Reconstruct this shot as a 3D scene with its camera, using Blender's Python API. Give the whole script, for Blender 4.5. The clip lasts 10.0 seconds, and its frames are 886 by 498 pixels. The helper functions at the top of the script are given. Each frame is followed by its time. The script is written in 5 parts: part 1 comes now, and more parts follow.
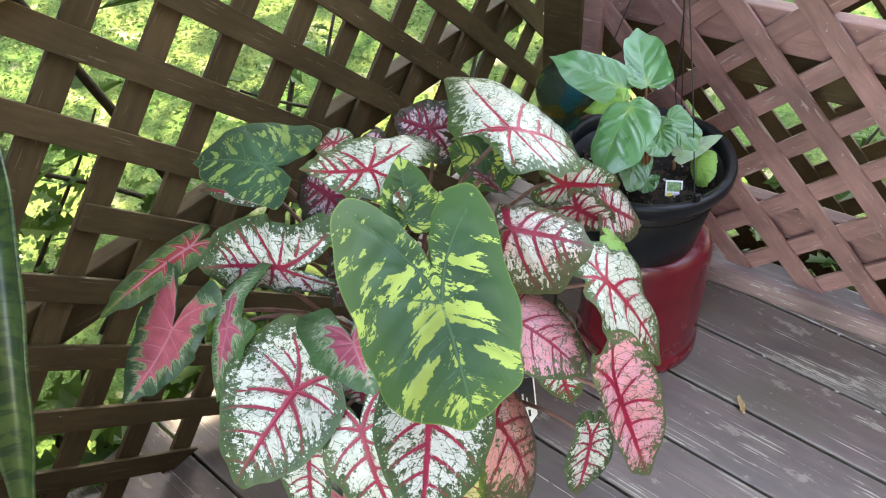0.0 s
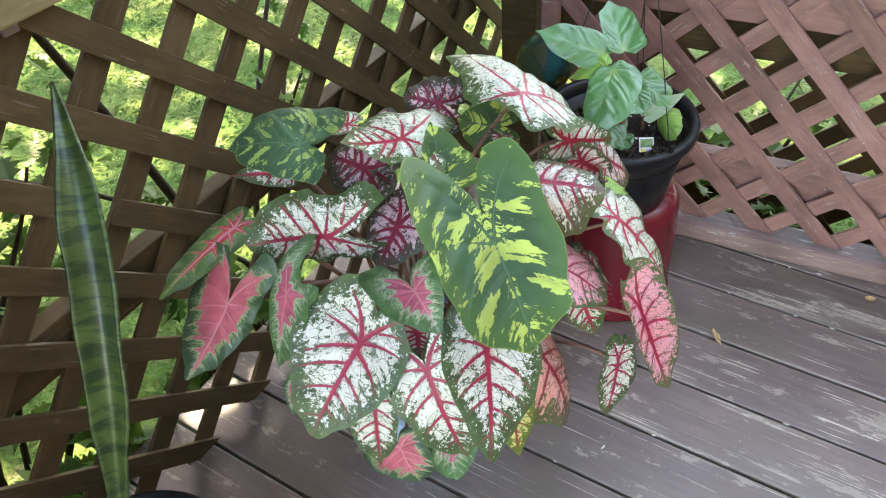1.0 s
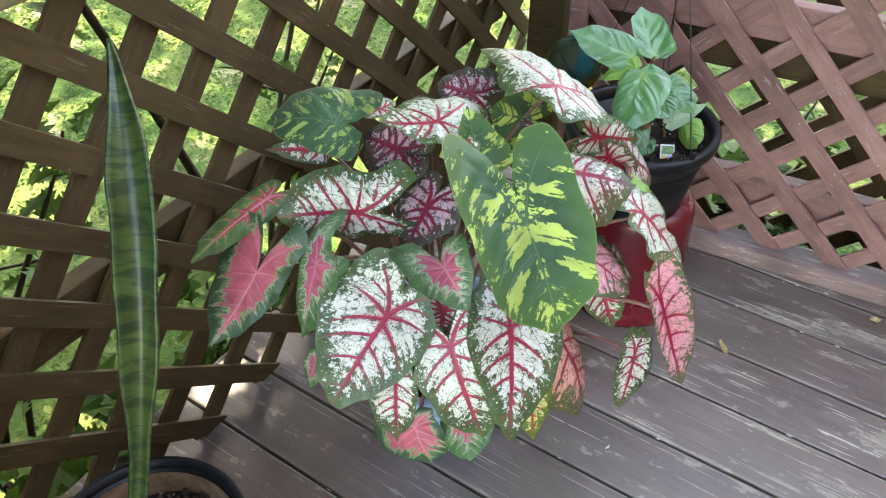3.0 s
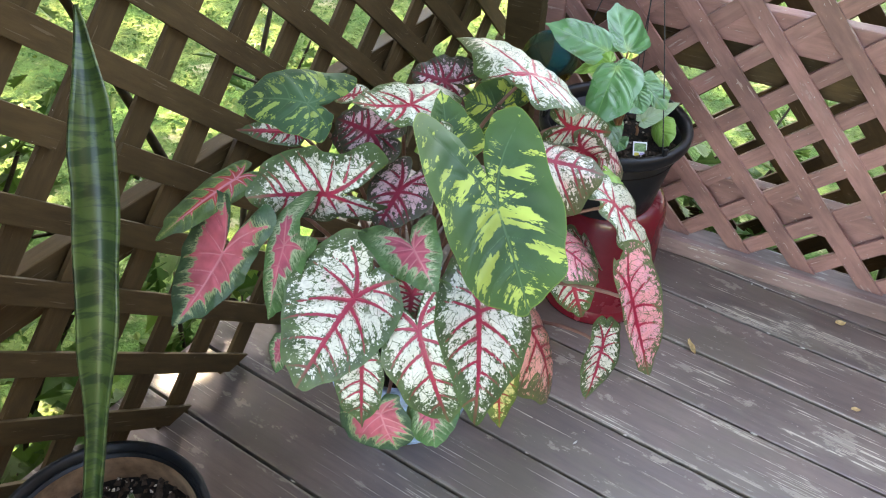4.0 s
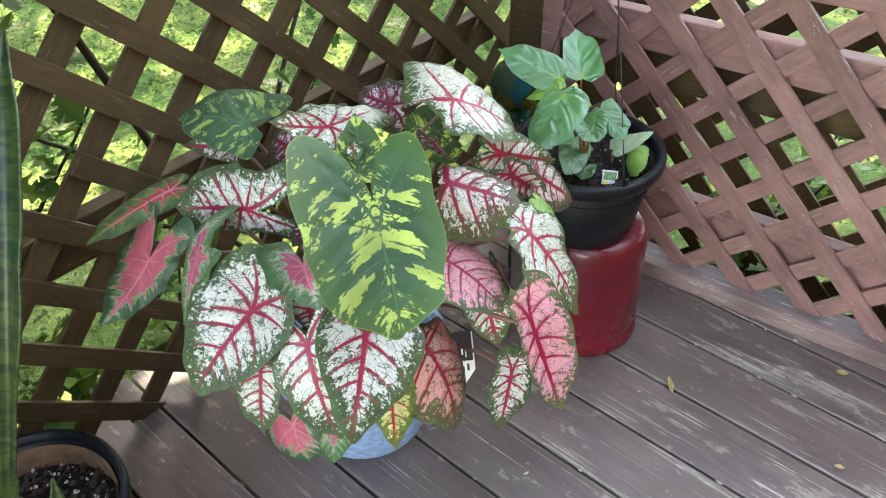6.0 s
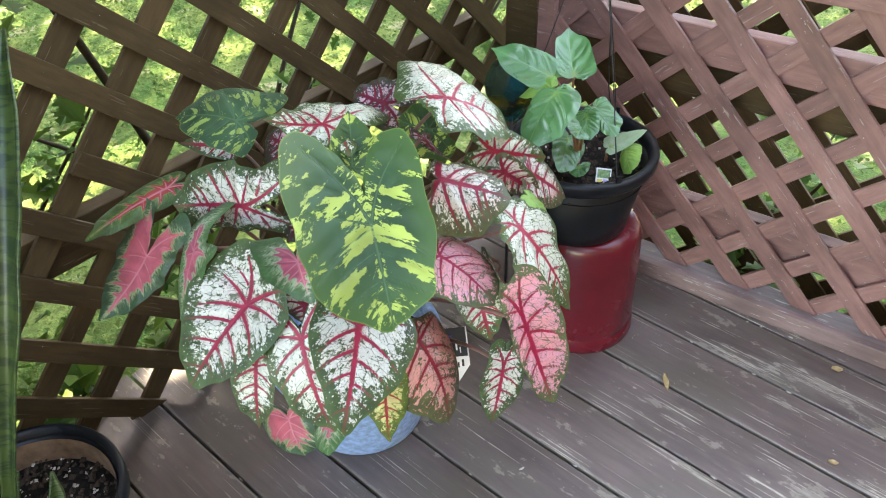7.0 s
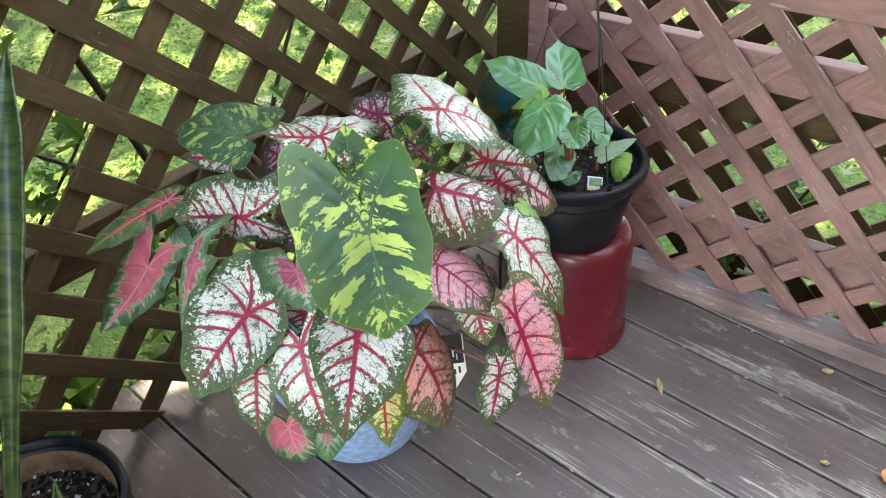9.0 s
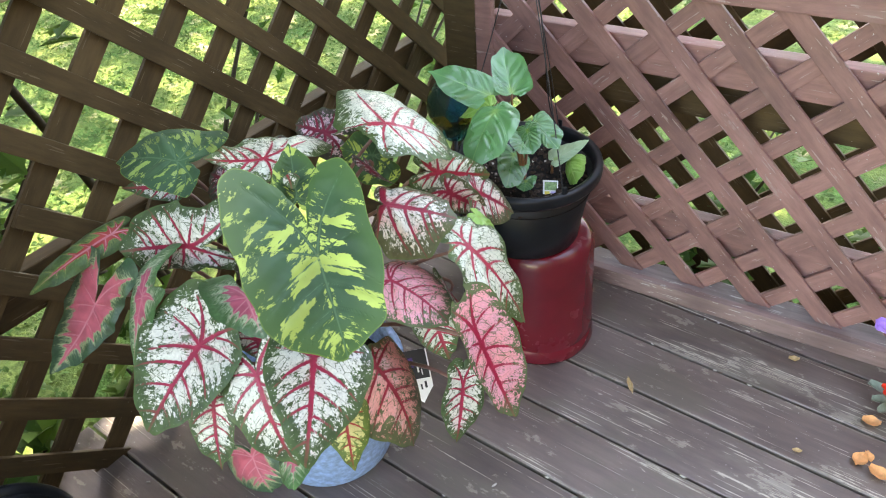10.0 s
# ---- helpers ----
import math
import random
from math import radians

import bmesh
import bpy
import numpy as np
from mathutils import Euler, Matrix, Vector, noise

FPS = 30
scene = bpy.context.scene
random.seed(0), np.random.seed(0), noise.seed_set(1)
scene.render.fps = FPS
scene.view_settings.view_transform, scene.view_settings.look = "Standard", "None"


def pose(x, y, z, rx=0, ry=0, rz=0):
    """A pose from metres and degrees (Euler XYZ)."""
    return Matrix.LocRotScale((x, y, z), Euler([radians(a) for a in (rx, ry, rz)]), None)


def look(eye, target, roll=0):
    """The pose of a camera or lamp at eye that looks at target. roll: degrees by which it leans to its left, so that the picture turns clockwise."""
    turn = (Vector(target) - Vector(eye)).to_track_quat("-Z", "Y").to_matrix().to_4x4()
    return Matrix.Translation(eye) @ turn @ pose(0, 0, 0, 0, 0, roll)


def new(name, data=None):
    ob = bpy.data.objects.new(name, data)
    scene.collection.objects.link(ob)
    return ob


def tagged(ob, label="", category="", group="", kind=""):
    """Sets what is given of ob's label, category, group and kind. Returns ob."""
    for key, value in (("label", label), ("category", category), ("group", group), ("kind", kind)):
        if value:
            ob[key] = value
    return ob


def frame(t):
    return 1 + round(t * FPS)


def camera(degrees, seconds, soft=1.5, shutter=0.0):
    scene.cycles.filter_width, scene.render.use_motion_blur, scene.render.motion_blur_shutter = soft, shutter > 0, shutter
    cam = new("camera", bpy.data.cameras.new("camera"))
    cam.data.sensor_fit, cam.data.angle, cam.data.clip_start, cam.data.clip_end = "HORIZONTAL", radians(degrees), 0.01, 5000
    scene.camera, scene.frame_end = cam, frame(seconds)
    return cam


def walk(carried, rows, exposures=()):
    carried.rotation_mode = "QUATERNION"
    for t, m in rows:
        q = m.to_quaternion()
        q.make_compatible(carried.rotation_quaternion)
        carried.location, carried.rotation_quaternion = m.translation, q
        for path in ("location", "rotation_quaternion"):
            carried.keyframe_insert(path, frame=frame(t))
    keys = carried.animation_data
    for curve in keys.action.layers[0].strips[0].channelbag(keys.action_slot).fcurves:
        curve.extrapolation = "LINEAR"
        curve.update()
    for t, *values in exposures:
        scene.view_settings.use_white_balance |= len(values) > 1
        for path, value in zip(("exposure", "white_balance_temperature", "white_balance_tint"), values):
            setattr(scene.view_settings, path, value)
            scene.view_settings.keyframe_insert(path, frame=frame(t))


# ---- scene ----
cam = camera(62.9, 10.0, 1.1)
PATH = [
    (0, (0.94, -1.225, 1.235), (-0.05, -0.17, -0.146), -5.5),
    (0.1, (0.944, -1.254, 1.233), (-0.035, -0.182, -0.144), -6.0),
    (0.4, (0.922, -1.326, 1.244), (0.022, -0.224, -0.162), -6.2),
    (0.5, (0.922, -1.348, 1.244), (0.038, -0.231, -0.16), -6.1),
    (0.7, (0.908, -1.388, 1.250), (0.066, -0.240, -0.156), -5.8),
    (1, (0.887, -1.404, 1.266), (0.068, -0.217, -0.12), -5.2),
    (1.5, (0.876, -1.418, 1.277), (0.072, -0.192, -0.083), -3.3),
    (2, (0.873, -1.442, 1.255), (0.065, -0.215, -0.102), -1.6),
    (2.2, (0.879, -1.467, 1.243), (0.056, -0.245, -0.110), -1.5),
    (3.3, (0.864, -1.469, 1.247), (0.044, -0.247, -0.107), -0.8),
    (3.5, (0.855, -1.462, 1.228), (0.057, -0.229, -0.129), 0.5),
    (4, (0.89, -1.48, 1.216), (0.113, -0.207, -0.117), 1.9),
    (4.5, (0.926, -1.437, 1.223), (0.131, -0.146, -0.082), 3.1),
    (4.6, (0.942, -1.425, 1.223), (0.141, -0.136, -0.079), 3.2),
    (4.8, (0.980, -1.393, 1.211), (0.157, -0.115, -0.088), 3.2),
    (5, (1.024, -1.359, 1.208), (0.158, -0.109, -0.09), 2.9),
    (5.2, (1.050, -1.334, 1.212), (0.143, -0.110, -0.084), 2.0),
    (5.5, (1.082, -1.312, 1.225), (0.1, -0.158, -0.081), -0.1),
    (5.7, (1.093, -1.317, 1.230), (0.093, -0.178, -0.075), -1.1),
    (6.8, (1.137, -1.325, 1.227), (0.098, -0.202, -0.062), -2.6),
    (7, (1.134, -1.325, 1.229), (0.102, -0.197, -0.061), -2.3),
    (7.5, (1.134, -1.323, 1.229), (0.109, -0.189, -0.062), -2.3),
    (8, (1.137, -1.333, 1.228), (0.117, -0.193, -0.06), -2.4),
    (8.5, (1.141, -1.334, 1.232), (0.118, -0.186, -0.047), -2.3),
    (9, (1.145, -1.342, 1.239), (0.114, -0.187, -0.026), -2.6),
    (9.5, (1.145, -1.339, 1.236), (0.113, -0.172, -0.019), -3.5),
    (9.8, (1.157, -1.330, 1.239), (0.139, -0.146, -0.011), -4.3),
    (10, (1.159, -1.31, 1.235), (0.173, -0.101, -0.016), -4.8),
]
walk(cam, [(t, look(eye, target, roll)) for t, eye, target, roll in PATH], [(0, 4.08, 8900, 14), (10, 4.08, 8900, 14)])

# ---- world, sun and exposure ----
SUN_AZ, SUN_EL = 150.0, 52.0          # degrees: direction towards the sun, from +x anticlockwise
world = bpy.data.worlds.new("sky")
scene.world = world
world.use_nodes = True
wn = world.node_tree
sky = wn.nodes.new("ShaderNodeTexSky")
sky.sky_type = "NISHITA"
sky.sun_disc = False
sky.sun_elevation = radians(SUN_EL)
sky.sun_rotation = radians(90 - SUN_AZ)
sky.air_density, sky.dust_density = 1.0, 1.2
wn.links.new(sky.outputs[0], wn.nodes["Background"].inputs[0])
wn.nodes["Background"].inputs[1].default_value = 0.15
sun_dir = Vector((math.cos(radians(SUN_AZ)) * math.cos(radians(SUN_EL)), math.sin(radians(SUN_AZ)) * math.cos(radians(SUN_EL)), math.sin(radians(SUN_EL))))
sun = new("sun", bpy.data.lights.new("sun", "SUN"))
sun.data.energy, sun.data.angle, sun.data.color = 1.6, radians(0.6), (1.0, 0.93, 0.82)
sun.matrix_world = look(sun_dir * 20, (0, 0, 0))


# ---- material tools ----
class Mat:
    """A node material with short calls."""

    def __init__(self, name, rough=0.5, metal=0.0, spec=0.5):
        self.m = bpy.data.materials.new(name)
        self.m.use_nodes = True
        self.t = self.m.node_tree
        self.b = self.t.nodes["Principled BSDF"]
        self.b.inputs["Roughness"].default_value = rough
        self.b.inputs["Metallic"].default_value = metal
        self.b.inputs["Specular IOR Level"].default_value = spec

    def put(self, socket, value):
        if isinstance(value, bpy.types.NodeSocket):
            self.t.links.new(value, socket)
        elif isinstance(value, tuple) and len(value) == 3 and socket.type == "RGBA":
            socket.default_value = (*value, 1)
        else:
            socket.default_value = value

    def node(self, kind, **ins):
        n = self.t.nodes.new(kind)
        for k, v in ins.items():
            self.put(n.inputs[k.replace("_", " ")], v)
        return n

    def coord(self, which="Object"):
        return self.t.nodes.new("ShaderNodeTexCoord").outputs[which]

    def uv(self, name):
        n = self.t.nodes.new("ShaderNodeUVMap")
        n.uv_map = name
        return n.outputs[0]

    def attr(self, name):
        n = self.t.nodes.new("ShaderNodeAttribute")
        n.attribute_name = name
        return n.outputs["Fac"]

    def rand(self):
        return self.t.nodes.new("ShaderNodeObjectInfo").outputs["Random"]

    def island(self):
        return self.t.nodes.new("ShaderNodeNewGeometry").outputs["Random Per Island"]

    def scale(self, vec, s, shift=None):
        n = self.t.nodes.new("ShaderNodeMapping")
        self.put(n.inputs["Vector"], vec)
        n.inputs["Scale"].default_value = s
        if shift is not None:
            self.put(n.inputs["Location"], shift)
        return n.outputs[0]

    def noise(self, vec, scale, detail=4.0, rough=0.55, dist=0.0):
        n = self.node("ShaderNodeTexNoise", Vector=vec, Scale=scale, Detail=detail, Roughness=rough, Distortion=dist)
        return n.outputs["Fac"]

    def voronoi(self, vec, scale, feature="F1"):
        n = self.t.nodes.new("ShaderNodeTexVoronoi")
        n.feature = feature
        self.put(n.inputs["Vector"], vec)
        n.inputs["Scale"].default_value = scale
        return n.outputs["Distance"]

    def math(self, op, a, b=0.0):
        n = self.t.nodes.new("ShaderNodeMath")
        n.operation = op
        self.put(n.inputs[0], a)
        self.put(n.inputs[1], b)
        return n.outputs[0]

    def step(self, v, lo, hi, a=0.0, b=1.0):
        n = self.t.nodes.new("ShaderNodeMapRange")
        n.interpolation_type = "SMOOTHSTEP"
        for i, x in enumerate((v, lo, hi, a, b)):
            self.put(n.inputs[i], x)
        return n.outputs[0]

    def mix(self, f, a, b):
        n = self.t.nodes.new("ShaderNodeMix")
        n.data_type = "RGBA"
        self.put(n.inputs[0], f)
        self.put(n.inputs[6], a)
        self.put(n.inputs[7], b)
        return n.outputs[2]

    def tint(self, col, f, amount):
        """Brightens and darkens col with f, by amount."""
        k = self.step(f, 0.2, 0.8, 1 - amount, 1 + amount)
        n = self.t.nodes.new("ShaderNodeVectorMath")
        n.operation = "SCALE"
        self.put(n.inputs[0], col)
        self.put(n.inputs["Scale"], k)
        return n.outputs[0]

    def bump(self, h, strength=0.3, dist=0.002):
        n = self.node("ShaderNodeBump", Height=h, Strength=strength, Distance=dist)
        self.t.links.new(n.outputs[0], self.b.inputs["Normal"])

    def done(self, col, rough=None):
        self.put(self.b.inputs["Base Color"], col)
        if rough is not None:
            self.put(self.b.inputs["Roughness"], rough)
        return self.m

    def thin(self, col, amount):
        """Light that passes through a leaf."""
        tr = self.node("ShaderNodeBsdfTranslucent", Color=col)
        mx = self.t.nodes.new("ShaderNodeMixShader")
        mx.inputs[0].default_value = amount
        self.t.links.new(self.b.outputs[0], mx.inputs[1])
        self.t.links.new(tr.outputs[0], mx.inputs[2])
        self.t.links.new(mx.outputs[0], self.t.nodes["Material Output"].inputs[0])


# ---- materials ----
def wood_paint(name, base, worn, pale, scale_vec, bare_vec, line_vec, wear, gloss=0.45, border=0.0, dust=0.745, spec=0.5):
    """Solid-stained wood with grain, scuffs and bare patches along the grain."""
    m = Mat(name, gloss, 0.0, spec)
    p, r = m.coord(), m.rand()
    shift = m.node("ShaderNodeCombineXYZ", X=m.math("MULTIPLY", r, 31.0), Y=m.math("MULTIPLY", r, 17.0), Z=r).outputs[0]
    g = m.scale(p, scale_vec, shift)
    grain = m.noise(g, 9.0, 6.0, 0.65)
    broad = m.noise(m.scale(p, (1, 1, 1), shift), 6.0, 3.0)
    col = m.tint(m.tint(m.tint(base, grain, 0.24), broad, 0.28), m.noise(m.scale(p, (0.5, 1.5, 1.5), shift), 2.3, 3.0), 0.18)
    patch = m.noise(m.scale(p, bare_vec, shift), 3.0, 5.0, 0.62)
    if border:
        along = m.node("ShaderNodeSeparateXYZ", Vector=p).outputs[0]
        patch = m.math("ADD", patch, m.step(along, -1.25, -0.7, -0.12, 0.0))
    bare = m.step(patch, wear, wear + 0.12)
    lines = m.noise(m.scale(p, line_vec, shift), 30.0, 1.5, 0.5)
    worn_mask = m.step(m.math("ADD", lines, m.math("MULTIPLY", bare, 0.13)), 0.68, 0.72)
    worn_mask = m.math("MULTIPLY", worn_mask, m.step(m.noise(m.scale(p, (1.6, 8.0, 8.0), shift), 30.0, 2.0), 0.36, 0.46))
    peel = m.noise(m.scale(p, (0.7, 2.0, 2.0), shift), 22.0, 5.0, 0.7)
    worn_mask = m.math("MAXIMUM", worn_mask, m.math("MULTIPLY", m.step(m.math("ADD", peel, m.math("MULTIPLY", bare, 0.09)), 0.688, 0.702), 0.6))
    col = m.mix(m.math("MULTIPLY", bare, 0.40), col, worn)
    col = m.mix(worn_mask, col, pale)
    if border:
        y = m.math("ABSOLUTE", m.node("ShaderNodeSeparateXYZ", Vector=p).outputs[1])
        rub = m.math("ADD", m.step(y, border, border + 0.013, 0.0, 0.5), m.noise(m.scale(p, (1.0, 1.6, 1.6), shift), 9.0, 5.0, 0.65))
        col = m.mix(m.step(rub, 0.86, 0.98, 0.0, 0.7), col, worn)
        film = m.step(m.noise(m.scale(p, (0.8, 1.3, 1.3), shift), 5.0, 6.0, 0.66), 0.50, 0.62)
        col = m.mix(m.math("MULTIPLY", film, 0.55), col, (0.098, 0.083, 0.056))
        scab = m.step(m.math("ADD", m.noise(m.scale(p, (0.75, 1.5, 1.5), shift), 14.0, 7.0, 0.72), m.math("MULTIPLY", bare, 0.06)), 0.600, 0.622)
        col = m.mix(m.math("MULTIPLY", scab, 0.75), col, m.mix(grain, (0.16, 0.14, 0.10), (0.36, 0.33, 0.27)))
    speck = m.step(m.noise(m.scale(p, (1, 1, 1), shift), 150.0, 3.0), dust, dust + 0.03)
    col = m.mix(speck, col, (0.45, 0.42, 0.38))
    m.bump(m.math("ADD", grain, m.math("MULTIPLY", worn_mask, -0.6)), 0.35, 0.002)
    return m.done(col, m.step(broad, 0.3, 0.7, gloss - 0.08, gloss + 0.14))


DECK = wood_paint("deck stain", (0.102, 0.072, 0.061), (0.19, 0.17, 0.135), (0.47, 0.43, 0.34), (1.0, 9.0, 9.0), (1.1, 3.6, 3.6), (0.11, 12.0, 12.0), 0.505, 0.42, 0.056, dust=0.722, spec=1.0)
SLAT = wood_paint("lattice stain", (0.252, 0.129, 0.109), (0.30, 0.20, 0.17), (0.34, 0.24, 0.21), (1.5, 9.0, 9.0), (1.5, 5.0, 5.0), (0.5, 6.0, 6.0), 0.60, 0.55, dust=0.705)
# Lattice stain darkened: the shade on these parts is put into the colour.
SLAT_SHADED = wood_paint("lattice stain, darkened for shade", (0.072, 0.046, 0.019), (0.11, 0.076, 0.04), (0.13, 0.095, 0.06), (1.5, 9.0, 9.0), (1.5, 5.0, 5.0), (0.5, 9.0, 9.0), 0.68, 0.62, spec=0.25)


OLIVE = wood_paint("olive brown paint", (0.17, 0.135, 0.062), (0.22, 0.18, 0.10), (0.36, 0.32, 0.24), (1.5, 9.0, 9.0), (1.5, 5.0, 5.0), (0.5, 9.0, 9.0), 0.66, 0.5)
STRIP = wood_paint("mauve brown board", (0.205, 0.135, 0.120), (0.26, 0.21, 0.18), (0.46, 0.42, 0.38), (1.0, 9.0, 9.0), (1.5, 5.0, 5.0), (0.7, 12.0, 12.0), 0.58, 0.5)
DUSTY = wood_paint("dusty weathered board", (0.205, 0.160, 0.148), (0.26, 0.23, 0.20), (0.40, 0.37, 0.33), (1.0, 9.0, 9.0), (1.5, 5.0, 5.0), (0.4, 8.0, 8.0), 0.52, 0.6)


def plain(name, col, rough=0.5, spec=0.5, vary=0.15, scale=30.0, bump=0.0):
    m = Mat(name, rough, 0.0, spec)
    n = m.noise(m.coord(), scale, 5.0, 0.6)
    if bump:
        m.bump(n, bump, 0.003)
    return m.done(m.tint(col, n, vary), m.step(n, 0.3, 0.7, max(rough - 0.07, 0.03), rough + 0.08))


BLACK_PLASTIC = plain("black plastic", (0.005, 0.007, 0.009), 0.38, 0.32, 0.3, 60)
RED_GLAZE = plain("red plastic", (0.125, 0.006, 0.013), 0.22, 0.5, 0.22, 7)
BLUE_GLAZE = plain("pale blue plastic", (0.25, 0.39, 0.60), 0.5, 0.4, 0.42, 75, 0.25)
SOIL = plain("potting soil", (0.014, 0.011, 0.009), 0.95, 0.2, 0.7, 140, 1.0)
WIRE = plain("dark wire", (0.02, 0.02, 0.022), 0.4)
STEM = plain("petiole", (0.20, 0.10, 0.075), 0.45, 0.4, 0.35, 50)
BROWN_STEM = plain("begonia stem", (0.24, 0.11, 0.05), 0.45, 0.4, 0.3, 60)
TWIG = plain("twig", (0.045, 0.035, 0.02), 0.8, 0.3, 0.4, 60)


def leaf_base(name, rough=0.4):
    m = Mat(name, rough, 0.0, 0.45)
    return m, m.uv("plane"), m.uv("flow"), m.attr("vein"), m.attr("edge")


def leaf_shift(m, uv, s):
    r = m.rand()
    return m.scale(uv, s, m.node("ShaderNodeCombineXYZ", X=m.math("MULTIPLY", r, 13.0), Y=m.math("MULTIPLY", r, 7.0), Z=m.math("MULTIPLY", r, 29.0)).outputs[0])


def patchwork(name, light, dark, vein_col, blush, blush_amount, green_bias=0.0, rough=0.4):
    """A caladium leaf: pale fields, dark speckled borders, coloured veins."""
    m, uv, flow, vein, edge = leaf_base(name, rough)
    p, q = leaf_shift(m, uv, (1, 1, 1)), leaf_shift(m, flow, (1.0, 0.5, 1))
    q = leaf_shift(m, flow, (1.0, 0.72, 1))
    blot = m.noise(q, 130.0, 6.0, 0.68)
    coarse = m.noise(p, 30.0, 3.0, 0.5)
    rim = m.step(edge, 0.02, 0.40, 0.155, -0.055)
    rim2 = m.step(edge, 0.008, 0.05, 0.30, 0.0)
    v = m.math("ADD", m.math("ADD", blot, rim), m.math("ADD", rim2, m.math("MULTIPLY", m.math("SUBTRACT", coarse, 0.5), 0.26)))
    v = m.math("ADD", v, m.step(vein, 1.0, 3.0, 0.05 + green_bias, green_bias))
    v = m.math("ADD", v, m.math("MULTIPLY", m.math("SUBTRACT", m.noise(q, 380.0, 3.0, 0.7), 0.5), 0.34))
    mask = m.step(v, 0.520, 0.540)
    slim = leaf_shift(m, flow, (1.0, 0.55, 1))
    wobble = m.math("MULTIPLY", m.math("SUBTRACT", m.noise(p, 120.0, 2.0), 0.5), 0.06)
    crack = m.step(m.math("ADD", m.voronoi(slim, 95.0, "DISTANCE_TO_EDGE"), wobble), 0.014, 0.056, 1.0, 0.0)
    crack = m.math("MULTIPLY", crack, m.step(m.noise(p, 60.0, 3.0), 0.38, 0.50))
    field = m.mix(m.step(m.noise(p, 22.0, 3.0), blush_amount, blush_amount + 0.22), light, blush)
    darkc = m.tint(dark, m.noise(p, 60.0, 3.0), 0.35)
    darkc = m.mix(rim2, darkc, (0.085, 0.16, 0.04))
    field = m.tint(field, m.noise(p, 320.0, 3.0, 0.7), 0.16)
    col = m.mix(mask, field, darkc)
    fleck = m.math("MULTIPLY", m.step(m.noise(q, 430.0, 2.0), 0.60, 0.64), m.step(coarse, 0.35, 0.6))
    col = m.mix(m.math("MULTIPLY", fleck, 0.8), col, darkc)
    islet = m.math("MULTIPLY", m.step(m.noise(p, 260.0, 2.0), 0.64, 0.68), m.step(edge, 0.03, 0.06))
    col = m.mix(islet, col, field)
    col = m.mix(m.math("MULTIPLY", crack, 0.85), col, darkc)
    ragged = m.math("ADD", vein, m.math("MULTIPLY", m.math("SUBTRACT", m.noise(q, 260.0, 4.0, 0.7), 0.5), 2.3))
    halo = m.math("MULTIPLY", m.step(ragged, 1.0, 3.2, 0.42, 0.0), m.step(edge, 0.35, 0.8))
    col = m.mix(m.math("MULTIPLY", halo, m.step(coarse, 0.35, 0.6)), col, (0.55, 0.10, 0.16))
    veins = m.mix(m.step(edge, 0.05, 0.42, 0.75, 0.0), m.tint(vein_col, m.noise(p, 90.0, 2.0), 0.2), darkc)
    col = m.mix(m.step(ragged, 0.8, 1.25, 1.0, 0.0), col, veins)
    m.bump(m.math("ADD", m.step(vein, 0.0, 2.5, -0.8, 0.2), m.math("MULTIPLY", blot, 0.4)), 0.35, 0.0015)
    m.thin(col, 0.22)
    return m.done(col, m.step(coarse, 0.3, 0.7, rough - 0.06, rough + 0.1))


WHITE_LEAF = patchwork("white caladium leaf", (0.67, 0.68, 0.60), (0.055, 0.098, 0.036), (0.36, 0.018, 0.055), (0.72, 0.50, 0.54), 0.58)
CREAM_LEAF = patchwork("cream caladium leaf", (0.68, 0.70, 0.56), (0.07, 0.12, 0.035), (0.42, 0.02, 0.045), (0.80, 0.70, 0.58), 0.55, -0.03)
BLUSH_LEAF = patchwork("blushed caladium leaf", (0.74, 0.70, 0.60), (0.09, 0.10, 0.045), (0.32, 0.014, 0.04), (0.74, 0.44, 0.38), 0.48, 0.0)
ROSE_LEAF = patchwork("rose caladium leaf", (0.78, 0.32, 0.34), (0.09, 0.12, 0.05), (0.36, 0.012, 0.045), (0.74, 0.34, 0.40), 0.40, -0.08)
SALMON_LEAF = patchwork("salmon caladium leaf", (0.72, 0.32, 0.27), (0.10, 0.11, 0.045), (0.30, 0.014, 0.03), (0.70, 0.50, 0.46), 0.50, 0.01)
PLUM_LEAF = patchwork("plum caladium leaf", (0.66, 0.46, 0.50), (0.06, 0.06, 0.04), (0.24, 0.012, 0.04), (0.58, 0.34, 0.38), 0.52, 0.03)
YELLOW_LEAF = patchwork("yellow caladium leaf", (0.60, 0.56, 0.22), (0.10, 0.15, 0.03), (0.34, 0.03, 0.03), (0.55, 0.45, 0.2), 0.5, 0.02)


